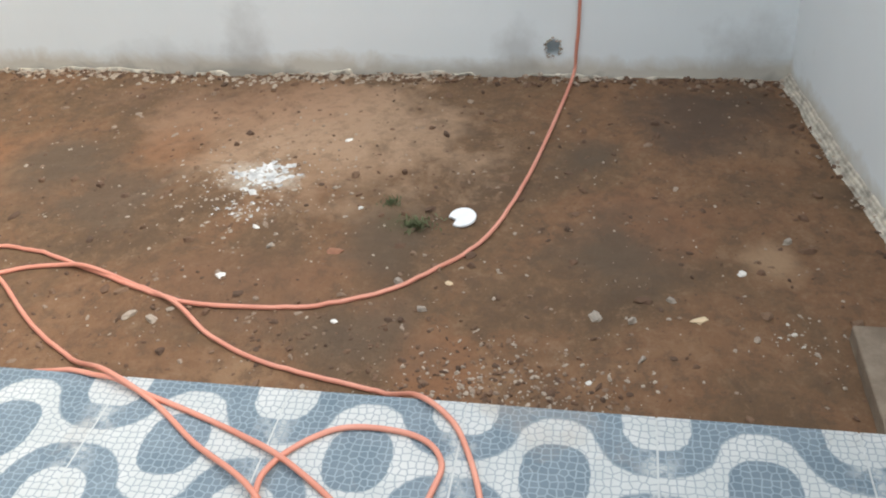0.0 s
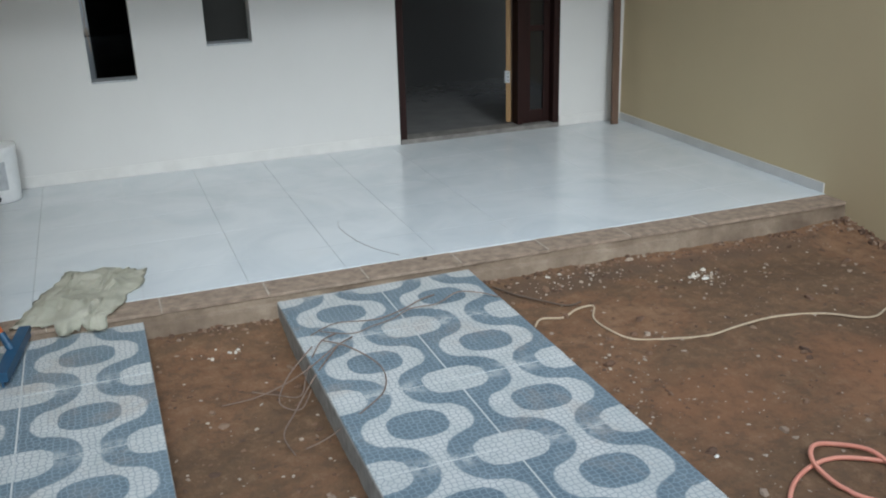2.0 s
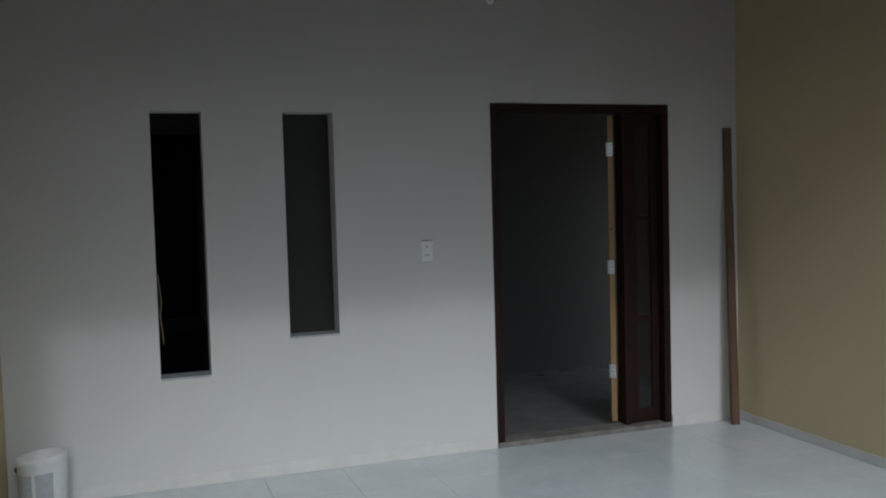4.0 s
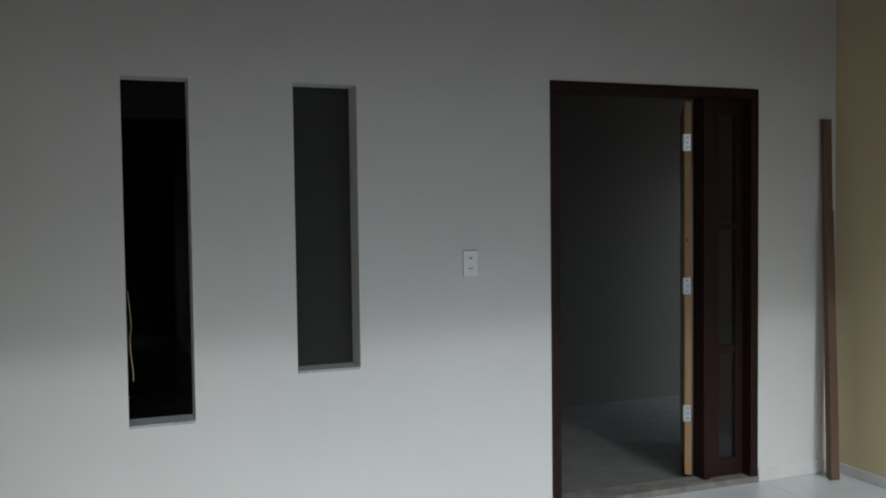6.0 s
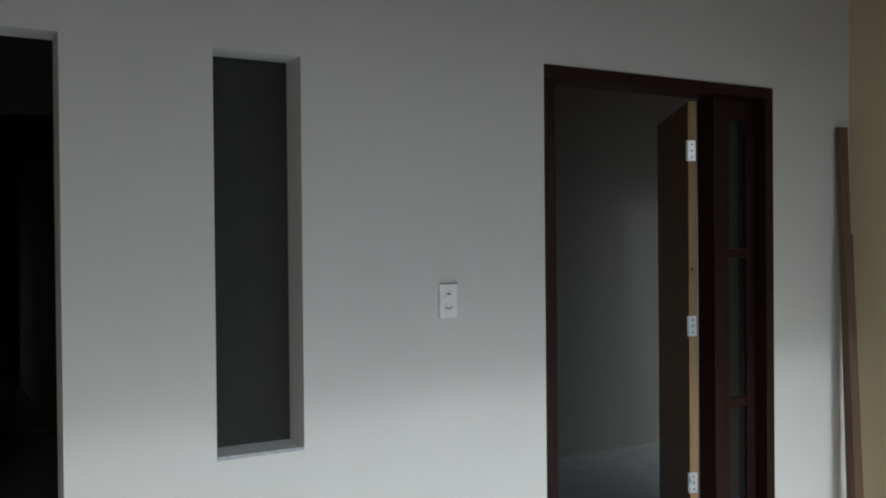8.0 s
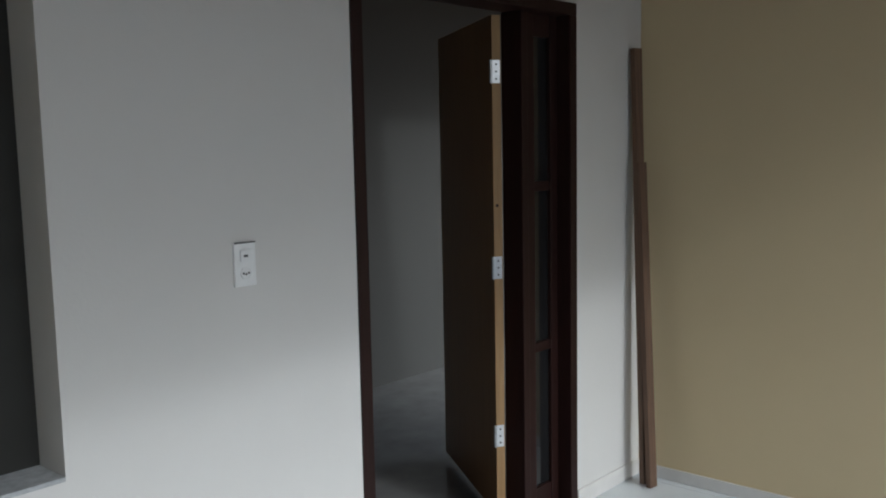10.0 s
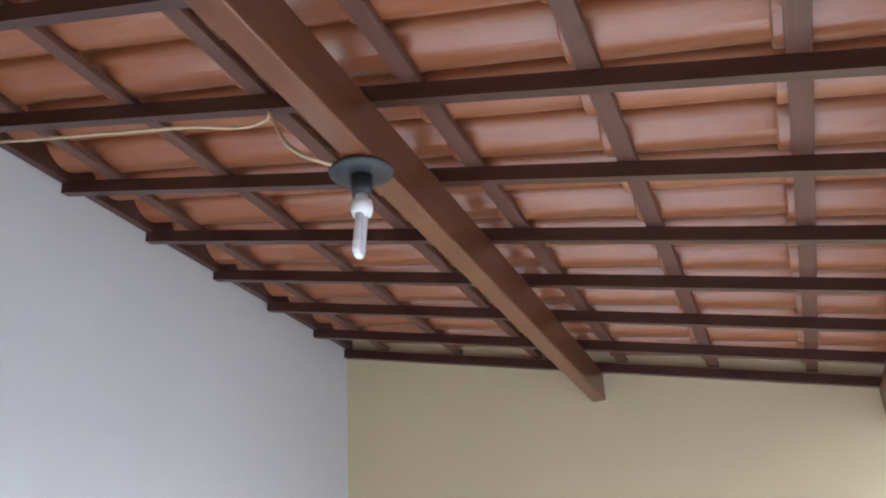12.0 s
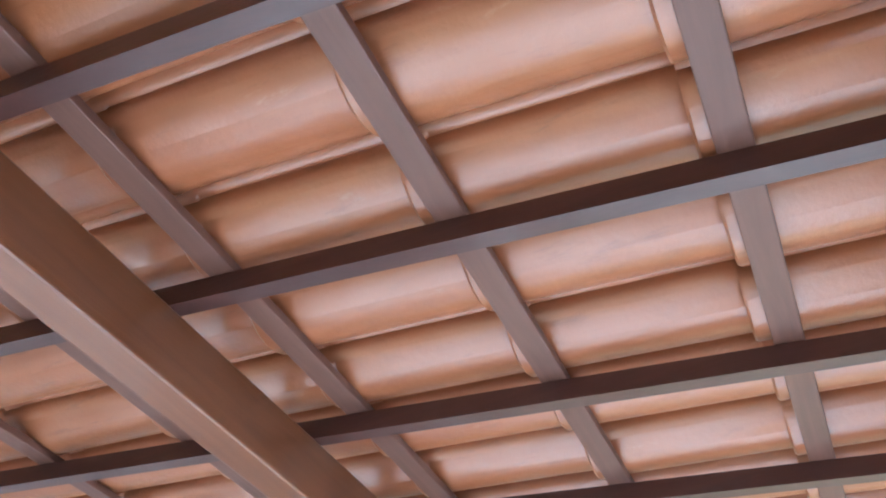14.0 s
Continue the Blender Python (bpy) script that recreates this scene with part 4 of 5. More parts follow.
# ---- yard: mosaic paths ----
def build_path(name, x_edges, y_top, rows, label):
    """A raised strip of paving: a cement bed and rows of printed tiles."""
    path = thing(name, label, "pavement", (0, 0, 0), kind="structure")
    x0, x1 = min(x_edges), max(x_edges)
    y_end = max(y_top - rows * TILE_Y, street_y(x0) + 0.08)
    part("bed", box(x0, y_end, -0.32, x1, y_top, SLAB - 0.006, 0.004), M_DARKGROUT, path, "cement bed with smeared sides")
    part("grout", box(x0 + 0.006, y_end + 0.006, SLAB - 0.0058, x1 - 0.006, y_top - 0.006, SLAB - 0.0012), M_PALEGROUT, path, "pale grout in the tile joints")
    made = {}
    prng = random.Random(len(name))
    for xa, xb in zip(x_edges, x_edges[1:]):
        for r in range(rows):
            ya = y_top - r * TILE_Y
            yb = max(ya - TILE_Y, y_end)
            if ya - yb < 0.03:
                continue
            key = (round(xb - xa, 3), round(ya - yb, 3))
            cut_x = TILE_X - (xb - xa)
            if key not in made:
                bm = bmesh.new()
                full_x0 = -TILE_X / 2 + (cut_x if xa == x0 and cut_x > 0.01 else 0)
                full_y0 = TILE_Y / 2 - (ya - yb)
                add_box(bm, full_x0 + 0.003, full_y0 + 0.0025, -0.009, TILE_X / 2 - 0.003, TILE_Y / 2 - 0.0025, 0.0, 0.0012)
                ob = part("tile", bm, M_MOSAIC, path)
                made[key] = ob
            else:
                ob = made[key].copy()
                scene.collection.objects.link(ob)
            ob.location = (xb - TILE_X / 2, ya - TILE_Y / 2, SLAB + prng.uniform(-0.0008, 0.0008))
    return path


P1_R, P1_TOP = -0.440, -2.296
P2_R, P2_TOP = -1.917, -2.270
build_path("pavement_1", [P1_R - 2 * TILE_X, P1_R - TILE_X, P1_R], P1_TOP, 12, "raised strip of tiles printed with wavy blue and white mosaic")
build_path("pavement_2", [XL - 0.03, P2_R - TILE_X, P2_R], P2_TOP, 12, "second strip of wavy mosaic tiles along the wall")

# low step before the street wall
def step_mesh():
    bm = box(P1_R + 0.004, -7.70, -0.3, 0.045, -7.212, -0.092, 0.008)
    return bm


tagged(mesh_object("street_step", step_mesh(), M_CURB), "low worn cement step at the foot of the street wall", "step", kind="structure")

# ---- hose, wires and twigs ----
HR = 0.0079


def lay(points, radius, lift=0.0):
    """Points on the plan laid on the earth or on the paths, whichever is higher."""
    out = []
    for p in points:
        x, y = p[0], p[1]
        extra = p[2] if len(p) > 2 else 0.0
        on_path = (P1_R - 2 * TILE_X - 0.01 < x < P1_R + 0.01 and y < P1_TOP) or x < P2_R
        base = SLAB if on_path else GROUND + lump(x, y)
        out.append((x, y, base + radius + extra + lift))
    return out


def settle(run, radius):
    """Drop a smooth run on what lies below it, easing over the path's edge."""
    out = []
    for p in run:
        e = (p.x - P1_R) / 0.06
        g = GROUND + lump(p.x, p.y)
        k = min(1.0, max(0.0, e))
        base = SLAB * (1 - k) + g * k if p.x > P1_R - 0.5 and p.y < P1_TOP else None
        out.append(p if base is None else Vector((p.x, p.y, max(p.z, base + radius))))
    return out


HOSE = [(1.44, -6.27), (0.98, -6.2), (0.60, -6.12), (0.38, -6.02), (0.16, -5.83), (0.04, -5.60), (0.0, -5.36), (0.01, -5.13), (0.10, -4.88),
        (0.19, -4.66), (0.27, -4.42), (0.28, -4.26), (0.21, -4.15), (0.08, -4.08), (-0.08, -4.12), (-0.2, -4.22), (-0.31, -4.39), (-0.36, -4.60),
        (-0.41, -4.86), (-0.46, -5.13, 0.004), (-0.51, -5.28), (-0.57, -5.45), (-0.63, -5.60), (-0.70, -5.73, 0.012), (-0.80, -5.88), (-0.92, -6.0), (-1.05, -6.02),
        (-1.12, -5.92), (-1.05, -5.80), (-0.93, -5.73, 0.006), (-0.82, -5.71, 0.014), (-0.75, -5.71, 0.012), (-0.66, -5.75), (-0.58, -5.85), (-0.57, -5.98), (-0.60, -6.08), (-0.67, -6.13), (-0.76, -6.12),
        (-0.88, -6.10), (-0.98, -6.14), (-0.97, -6.24), (-0.86, -6.25), (-0.76, -6.235), (-0.63, -6.19), (-0.52, -6.13), (-0.44, -6.03), (-0.32, -5.90),
        (-0.29, -5.72), (-0.24, -5.5), (-0.14, -5.3), (-0.02, -5.14, 0.017), (0.08, -4.96), (0.15, -4.75, 0.017), (0.17, -4.62), (0.12, -4.42), (0.02, -4.25), (0.0, -4.11, 0.012), (0.05, -4.03, 0.017),
        (0.14, -4.02), (0.22, -4.12, 0.017), (0.20, -4.26), (0.09, -4.43), (-0.15, -4.70), (-0.30, -4.92), (-0.45, -5.14, 0.018), (-0.54, -5.32), (-0.67, -5.49), (-0.80, -5.68, 0.02), (-0.97, -5.86), (-1.15, -6.1), (-1.25, -6.5), (-1.2, -7.0)]
hose_run = spline([(XY - 0.011, -6.36, 2.91), (XY - 0.011, -6.35, 1.2), (XY - 0.011, -6.345, 0.24), (XY - 0.012, -6.335, 0.0), (XY - 0.035, -6.325, -0.115)] + lay(HOSE, HR), 7)
tagged(mesh_object("garden_hose", tube(settle(hose_run, HR), HR, 10), M_HOSE, True), "long orange rubber hose coiled loosely over earth and tiles", "hose")

WIRE = [(1.44, -3.13), (1.16, -3.27), (1.0, -3.32), (0.86, -3.21), (0.65, -3.15), (0.44, -3.17), (0.28, -3.18), (0.13, -3.15), (-0.02, -3.08), (-0.08, -2.98), (-0.08, -2.85), (-0.02, -2.74), (-0.10, -2.73), (-0.19, -2.77), (-0.28, -2.74), (-0.34, -2.80)]
wire_run = spline([(XY - 0.006, -2.95, 0.55), (XY - 0.006, -2.94, 0.2), (XY - 0.008, -2.93, -0.02), (1.82, -2.95, -0.11)] + lay(WIRE, 0.005), 6)
tagged(mesh_object("twine", tube(wire_run, 0.0048, 8), M_ROPE, True), "pale twine lying across the red earth", "rope")
cable("loose_wire", [(x, y, GROUND + lump(x, y) + h) for x, y, h in ((-0.36, -2.40, 0.006), (-0.30, -2.50, 0.012), (-0.22, -2.57, 0.015), (-0.12, -2.67, 0.006), (-0.05, -2.68, 0.012))], 0.004, M_DARKWIRE, "dark stiff wire on the earth beside the kerb", "wire")


def bundle(name, runs, radius, material, label, category):
    bm = bmesh.new()
    for run in runs:
        add_tube(bm, spline(run, 6), radius, 6, 0.6)
    return tagged(mesh_object(name, bm, material, True), label, category)


S0 = SLAB + 0.004
bundle("tangled_wire", [
    [(-0.45, -2.66, S0), (-0.52, -2.63, S0 + 0.02), (-0.62, -2.60, S0 + 0.03), (-0.73, -2.64, S0 + 0.012), (-0.86, -2.66, S0 + 0.02), (-0.94, -2.68, S0), (-1.05, -2.74, S0 + 0.012), (-1.14, -2.75, S0), (-1.26, -2.70, S0 + 0.01)],
    [(-0.70, -2.52, S0), (-0.78, -2.57, S0 + 0.012), (-0.90, -2.64, S0 + 0.01), (-1.02, -2.66, S0), (-1.18, -2.64, S0 + 0.006), (-1.30, -2.70, S0)],
    [(-1.20, -2.72, S0), (-1.29, -2.82, S0 + 0.02), (-1.37, -2.93, -0.07), (-1.42, -3.02, -0.12), (-1.50, -2.95, -0.135), (-1.58, -2.90, -0.13)],
    [(-1.15, -2.78, S0), (-1.25, -2.90, S0 + 0.03), (-1.38, -2.98, -0.04), (-1.47, -2.95, -0.10), (-1.58, -2.95, -0.13), (-1.70, -2.95, -0.135)],
    [(-1.22, -2.84, S0 + 0.01), (-1.36, -3.02, -0.05), (-1.46, -3.12, -0.12), (-1.53, -3.24, -0.135), (-1.52, -3.38, -0.135)],
    [(-1.28, -2.80, S0 + 0.02), (-1.20, -2.92, S0 + 0.03), (-1.13, -3.10, S0 + 0.02), (-1.16, -3.25, S0 + 0.01), (-1.26, -3.35, S0 + 0.006), (-1.40, -3.37, -0.10), (-1.48, -3.36, -0.132)],
    [(-1.33, -2.86, S0 + 0.03), (-1.44, -2.92, -0.08), (-1.50, -3.02, -0.13), (-1.44, -3.10, -0.13), (-1.38, -3.03, -0.10)],
], 0.0032, M_TWIG, "tangle of thin rusty wire across the path and earth", "wire")


# ---- brooms, pail and sack at the path's head ----
def build_squeegee():
    q = thing("squeegee", "dark blue floor squeegee with an orange handle leaning up", "squeegee", (-2.405, -2.45, SLAB))
    a = Vector((0.033, 0.205, 0)); b = Vector((-0.033, -0.205, 0))
    way = (a - b).normalized()
    side = Vector((way.y, -way.x, 0))
    bm = bmesh.new()
    for s0, s1, z0, z1 in ((-0.022, 0.022, 0.022, 0.060), (-0.004, 0.004, 0.001, 0.024)):
        lo = [bm.verts.new(p + side * s + Vector((0, 0, z0))) for p, s in ((a, s0), (a, s1), (b, s1), (b, s0))]
        hi = [bm.verts.new(p + side * s + Vector((0, 0, z1))) for p, s in ((a, s0), (a, s1), (b, s1), (b, s0))]
        bm.faces.new(lo)
        bm.faces.new(hi)
        for k in range(4):
            bm.faces.new((lo[k], lo[(k + 1) % 4], hi[(k + 1) % 4], hi[k]))
    part("blade_bar", bm, M_BLUE, q, "dark blue plastic squeegee bar")
    top = Vector((-0.338, 0.30, 0.86))
    foot = Vector((-0.008, 0.005, 0.055))
    part("collar", tube([foot, foot.lerp(top, 0.08)], 0.016, 14, 0.85), M_BLUE, q)
    part("handle", tube([foot.lerp(top, 0.05), top], 0.0115, 14), M_ORANGE, q, "orange broomstick handle", True)
    return q


def build_brush():
    b = thing("broom", "green-handled grey scrubbing broom standing on the path", "broom", (-2.52, -2.47, SLAB))
    bm = bmesh.new()
    brng = random.Random(3)
    for k in range(260):
        ang, r = brng.uniform(0, 2 * math.pi), brng.random() ** 0.5
        p = Vector((0.030 * r * math.cos(ang), 0.020 * r * math.sin(ang), 0.105))
        e = Vector((0.062 * r * math.cos(ang) + brng.uniform(-0.006, 0.006), 0.045 * r * math.sin(ang), 0.002 + brng.uniform(0, 0.012)))
        add_tube(bm, [p, p.lerp(e, 0.5) + Vector((0, 0, 0.004)), e], 0.0026, 4)
    part("bristles", bm, M_GREY, b, "grey worn bristles")
    part("head", lathe([(0, 0.10), (0.036, 0.10), (0.038, 0.12), (0.026, 0.15), (0.018, 0.17), (0.016, 0.21), (0, 0.21)], 20), M_GREY, b, "grey broom head", True)
    top = Vector((-0.222, 0.25, 0.98))
    foot = Vector((0, 0, 0.17))
    part("grip", tube([foot.lerp(top, 0.005), foot.lerp(top, 0.07)], 0.0165, 14), M_BLACK, b, "black socket grip", True)
    part("handle", tube([foot.lerp(top, 0.06), top], 0.0115, 14), M_GREEN, b, "green broomstick handle", True)
    return b


def build_pail():
    p = thing("pail", "cream and red plastic pail at the path's edge", "bucket", (-2.665, -2.62, SLAB))
    part("body", lathe([(0, 0.001), (0.075, 0.001), (0.080, 0.01), (0.088, 0.13), (0.0875, 0.13)], 30), M_RED, p, "red lower body", True)
    part("collar", lathe([(0.0885, 0.125), (0.097, 0.128), (0.099, 0.185), (0.103, 0.187), (0.103, 0.20), (0.096, 0.20), (0.090, 0.14), (0.0, 0.11)], 30), M_CREAM, p, "cream rim", True)
    return p


build_squeegee()
build_brush()
build_pail()


def sack_mesh():
    """A crumpled cloth sack dropped over the veranda's edge."""
    bm = bmesh.new()
    n, m = 46, 40
    grid = []
    for i in range(n + 1):
        row = []
        for j in range(m + 1):
            u, v = i / n * 2 - 1, j / m * 2 - 1
            rad = 1.0 + 0.20 * noise.noise((math.atan2(v, u) * 1.6, 1.0, 0.0)) + 0.13 * noise.noise((u * 5, v * 5, 6.0)) + 0.05 * noise.noise((u * 14, v * 14, 2.0))
            x = 0.195 * u * rad + 0.045 * v + 0.03 * noise.noise((u * 2, v * 2, 3))
            y = 0.31 * v * rad + 0.03 * noise.noise((u * 2, v * 2, 8))
            d = min(1.0, max(abs(u), abs(v)))
            fold = abs(noise.noise((u * 1.8, v * 1.6, 0.5))) * 0.034 + abs(noise.noise((u * 4, v * 3.6, 2.5))) * 0.030 + 0.010 * noise.noise((u * 11, v * 11, 4))
            z = 0.006 + fold * (1 - d ** 3) + 0.010 * (1 - d * d) + 0.012 * abs(noise.noise((u * 7, v * 7, 9)))
            row.append(bm.verts.new((x, y, z)))
        grid.append(row)
    for i in range(n):
        for j in range(m):
            bm.faces.new((grid[i][j], grid[i + 1][j], grid[i + 1][j + 1], grid[i][j + 1]))
    bmesh.ops.solidify(bm, geom=bm.faces[:], thickness=0.004)
    return bm


sack = tagged(mesh_object("cloth_sack", sack_mesh(), M_CLOTH, True), "crumpled dusty beige cloth sack on the veranda's edge", "sack")
sack.data.transform(pose(-2.14, -1.99, 0.0, 0, 0, -12))
for v in sack.data.vertices:
    v.co.z -= 0.036 * min(1.0, max(0.0, (-2.270 - v.co.y) / 0.03))

# ---- stones, crumbs and weeds ----
def add_chunk(verts, faces, at, size, crng, flat=0.7, n=6):
    """An irregular broken lump: two jagged rings and two caps."""
    base = len(verts)
    turn = crng.uniform(0, 6.28)
    sx, sy = size * crng.uniform(0.8, 1.5), size * crng.uniform(0.5, 1.0)
    h = size * flat * crng.uniform(0.7, 1.2)
    verts.append((at[0], at[1], at[2] - h * 0.35))
    for z, k in ((0.0, 1.0), (h * 0.7, 0.72)):
        for j in range(n):
            a = 2 * math.pi * j / n + crng.uniform(-0.25, 0.25)
            r = k * crng.uniform(0.55, 1.15)
            x, y = sx * r * math.cos(a), sy * r * math.sin(a)
            verts.append((at[0] + x * math.cos(turn) - y * math.sin(turn), at[1] + x * math.sin(turn) + y * math.cos(turn), at[2] + z + crng.uniform(-0.15, 0.15) * h))
    verts.append((at[0] + crng.uniform(-0.2, 0.2) * sx, at[1] + crng.uniform(-0.2, 0.2) * sy, at[2] + h))
    a0, b0, top = base + 1, base + 1 + n, base + 1 + 2 * n
    for j in range(n):
        k = (j + 1) % n
        faces.append((base, a0 + k, a0 + j))
        faces.append((a0 + j, a0 + k, b0 + k, b0 + j))
        faces.append((b0 + j, b0 + k, top))


def chunk_object(name, chunks, material):
    verts, faces = [], []
    for at, size, crng, flat in chunks:
        add_chunk(verts, faces, at, size, crng, flat)
    me = bpy.data.meshes.new(name)
    me.from_pydata(verts, [], faces)
    me.materials.append(material)
    return new(name, me)


crng = random.Random(11)


def on_ground(x, y):
    return (x, y, GROUND + lump(x, y))


def free_spot(x, y):
    return x < XY - 0.02 and y > street_y(x) + 0.01 and y < Y_CURB - 0.05 + edge_skew(x) and not (P1_R - 2 * TILE_X - 0.02 < x < P1_R + 0.02) and x > P2_R + 0.02


def scatter(count, centre=None, spread=(1, 1), sizes=(0.003, 0.012)):
    out = []
    while len(out) < count:
        if centre:
            x, y = crng.gauss(centre[0], spread[0]), crng.gauss(centre[1], spread[1])
        else:
            x, y = crng.uniform(-1.9, XY), crng.uniform(Y_FRONT, Y_CURB)
        if free_spot(x, y):
            s = sizes[0] + (sizes[1] - sizes[0]) * crng.random() ** 3
            out.append((on_ground(x, y), s, crng, crng.uniform(0.35, 0.8)))
    return out


clods = scatter(2400, None, None, (0.0025, 0.012)) + scatter(800, None, None, (0.006, 0.027))
for c, sp, k in (((-0.28, -6.25), (0.12, 0.20), 420), ((-0.08, -5.65), (0.12, 0.25), 200), ((-0.06, -5.05), (0.10, 0.16), 60), ((0.05, -2.45), (0.25, 0.05), 160), ((0.9, -2.44), (0.5, 0.035), 160), ((-0.14, -3.4), (0.14, 0.2), 80), ((0.7, -2.62), (0.12, 0.06), 40), ((-1.55, -3.9), (0.2, 0.5), 80), ((0.3, -6.7), (0.4, 0.3), 40), ((1.4, -3.1), (0.25, 0.25), 50)):
    clods += scatter(k, c, sp, (0.003, 0.015))
for k in range(420):
    y = crng.uniform(Y_FRONT, VERANDA_END)
    clods.append((on_ground(XY - abs(crng.gauss(0, 0.05)) - 0.004, y), crng.uniform(0.005, 0.022), crng, 0.7))
for k in range(90):
    y = crng.uniform(VERANDA_END - 0.05, Y_CURB)
    clods.append((on_ground(XR - abs(crng.gauss(0, 0.05)) - 0.004, y), crng.uniform(0.006, 0.024), crng, 0.8))
for k in range(260):
    x = crng.uniform(P1_R + 0.02, XR) if k % 4 else crng.uniform(P2_R + 0.02, P1_R - 2 * TILE_X - 0.02)
    y = Y_CURB - 0.032 + edge_skew(x) - abs(crng.gauss(0, 0.03))
    if noise.noise((x * 3, 5, 1)) > -0.25:
        clods.append((on_ground(x, y), crng.uniform(0.004, 0.018), crng, 0.7))
for k in range(70):
    x = crng.uniform(0.05, XY)
    clods.append((on_ground(x, street_y(x) + abs(crng.gauss(0, 0.05)) + 0.004), crng.uniform(0.005, 0.02), crng, 0.7))
tagged(chunk_object("dirt_clods", clods, M_DIRTCLOD), "scattered clods and grit of brown earth", "gravel", kind="stuff")

heap = [(on_ground(crng.gauss(0.83, 0.040), crng.gauss(-5.16, 0.058)), 0.004 + 0.020 * crng.random() ** 2, crng, 0.32) for k in range(230)]
heap += scatter(70, (0.76, -5.13), (0.09, 0.11), (0.003, 0.009)) + scatter(40, (0.58, -5.15), (0.04, 0.06), (0.003, 0.010))
tagged(chunk_object("plaster_pile", heap, M_PILE), "small heap of white plaster crumbs", "rubble", kind="stuff")
shards = scatter(16, (0.66, -2.61), (0.045, 0.03), (0.006, 0.022)) + scatter(14, (0.03, -2.42), (0.10, 0.02), (0.004, 0.015)) + scatter(16, (-1.62, -2.50), (0.06, 0.03), (0.004, 0.016)) + scatter(10, (0.02, -7.05), (0.05, 0.06), (0.004, 0.012))
tagged(chunk_object("plaster_shards", shards, M_SHARD), "white plaster shards fallen beside the veranda's edge", "rubble", kind="stuff")
pale = scatter(750, None, None, (0.002, 0.010))
for c, sp, k in (((0.82, -5.18), (0.16, 0.2), 260), ((0.57, -5.15), (0.08, 0.1), 80), ((0.45, -5.3), (0.2, 0.3), 60), ((-0.26, -6.24), (0.11, 0.18), 300), ((0.05, -2.45), (0.2, 0.05), 60), ((-0.2, -3.45), (0.15, 0.25), 60), ((-0.15, -4.3), (0.12, 0.2), 30), ((0.66, -2.66), (0.07, 0.05), 30), ((-1.6, -4.0), (0.15, 0.5), 70), ((0.02, -7.1), (0.06, 0.06), 40)):
    pale += scatter(k, c, sp, (0.003, 0.012))
for k in range(480):
    y = Y_FRONT + (VERANDA_END - Y_FRONT) * crng.random()
    if noise.noise((y * 1.7, 3, 0)) > -0.1:
        p = on_ground(XY - abs(crng.gauss(0, 0.025)) - 0.002, y)
        pale.append(((p[0], p[1], p[2] + crng.uniform(-0.004, 0.012)), 0.003 + 0.020 * crng.random() ** 2, crng, 0.55))
for k in range(300):
    y = crng.uniform(-5.7, -3.5)
    if noise.noise((y * 2.6, 8, 0)) > -0.15:
        pale.append((on_ground(XY - 0.02 - abs(crng.gauss(0, 0.06)), y), 0.004 + 0.018 * crng.random() ** 2, crng, 0.45))
for k in range(90):
    x = crng.uniform(0.05, XY)
    p = on_ground(x, street_y(x) + abs(crng.gauss(0, 0.03)) + 0.003)
    pale.append(((p[0], p[1], p[2] + crng.uniform(-0.004, 0.02)), crng.uniform(0.003, 0.014), crng, 0.6))
tagged(chunk_object("plaster_crumbs", pale, M_CRUMB), "dusty crumbs of plaster strewn over the earth", "rubble", kind="stuff")


def stone(name, x, y, size, flat, material, label, category):
    ob = chunk_object(name, [((0, 0, 0), size, crng, flat)], material)
    ob.location = on_ground(x, y)
    return tagged(ob, label, category)


for x, y, s in ((0.16, -5.22, 0.020), (1.14, -5.42, 0.017), (-0.25, -4.2, 0.018), (-0.24, -3.92, 0.014), (0.45, -5.25, 0.016), (0.34, -6.94, 0.024), (-1.40, -3.68, 0.018), (0.62, -5.6, 0.012), (-0.03, -5.67, 0.014), (-0.21, -6.47, 0.014), (-1.58, -4.11, 0.026), (0.64, -2.66, 0.022)):
    stone("plaster_lump", x, y, s, 0.5, M_CHALK, "broken white plaster lump on the earth", "rubble")
for x, y, s in ((0.09, -6.48, 0.024), (0.07, -6.59, 0.022), (0.20, -5.83, 0.022), (0.07, -5.93, 0.022), (0.34, -5.34, 0.02), (0.18, -6.71, 0.02), (0.55, -7.11, 0.024), (-0.10, -6.62, 0.018)):
    stone("stone", x, y, s, 0.8, M_STONE, "small grey-brown stone on the earth", "stone")
for x, y, s in ((-0.06, -5.00, 0.026), (-0.08, -5.08, 0.024), (-0.03, -5.12, 0.016), (0.70, -2.63, 0.02)):
    stone("mortar_lump", x, y, s, 0.55, M_CRUMB, "crumbling tan mortar lump on the earth", "rubble")
pebble = stone("pebble", -0.62, -2.19, 0.014, 0.6, M_DARKWIRE, "small dark pebble on the edge of the tiles", "stone")
pebble.location = (-0.62, -2.185, 0.0)
stone("brick_shard", 0.34, -5.57, 0.040, 0.3, M_BRICKBIT, "flat reddish brick shard pressed in the earth", "brick")
flake = stone("mortar_flake", 0.08, -6.79, 0.040, 0.30, M_CREAM, "flat tan mortar flake on the earth", "rubble")
flake.matrix_world = Matrix.Translation(on_ground(0.08, -6.79)) @ pose(0, 0, 0, 0, 0, -60) @ Matrix.Diagonal((1.0, 0.5, 0.8, 1))
stone("mortar_flake", 0.21, -6.00, 0.022, 0.25, M_CREAM, "thin tan mortar flake beside the hose", "rubble")


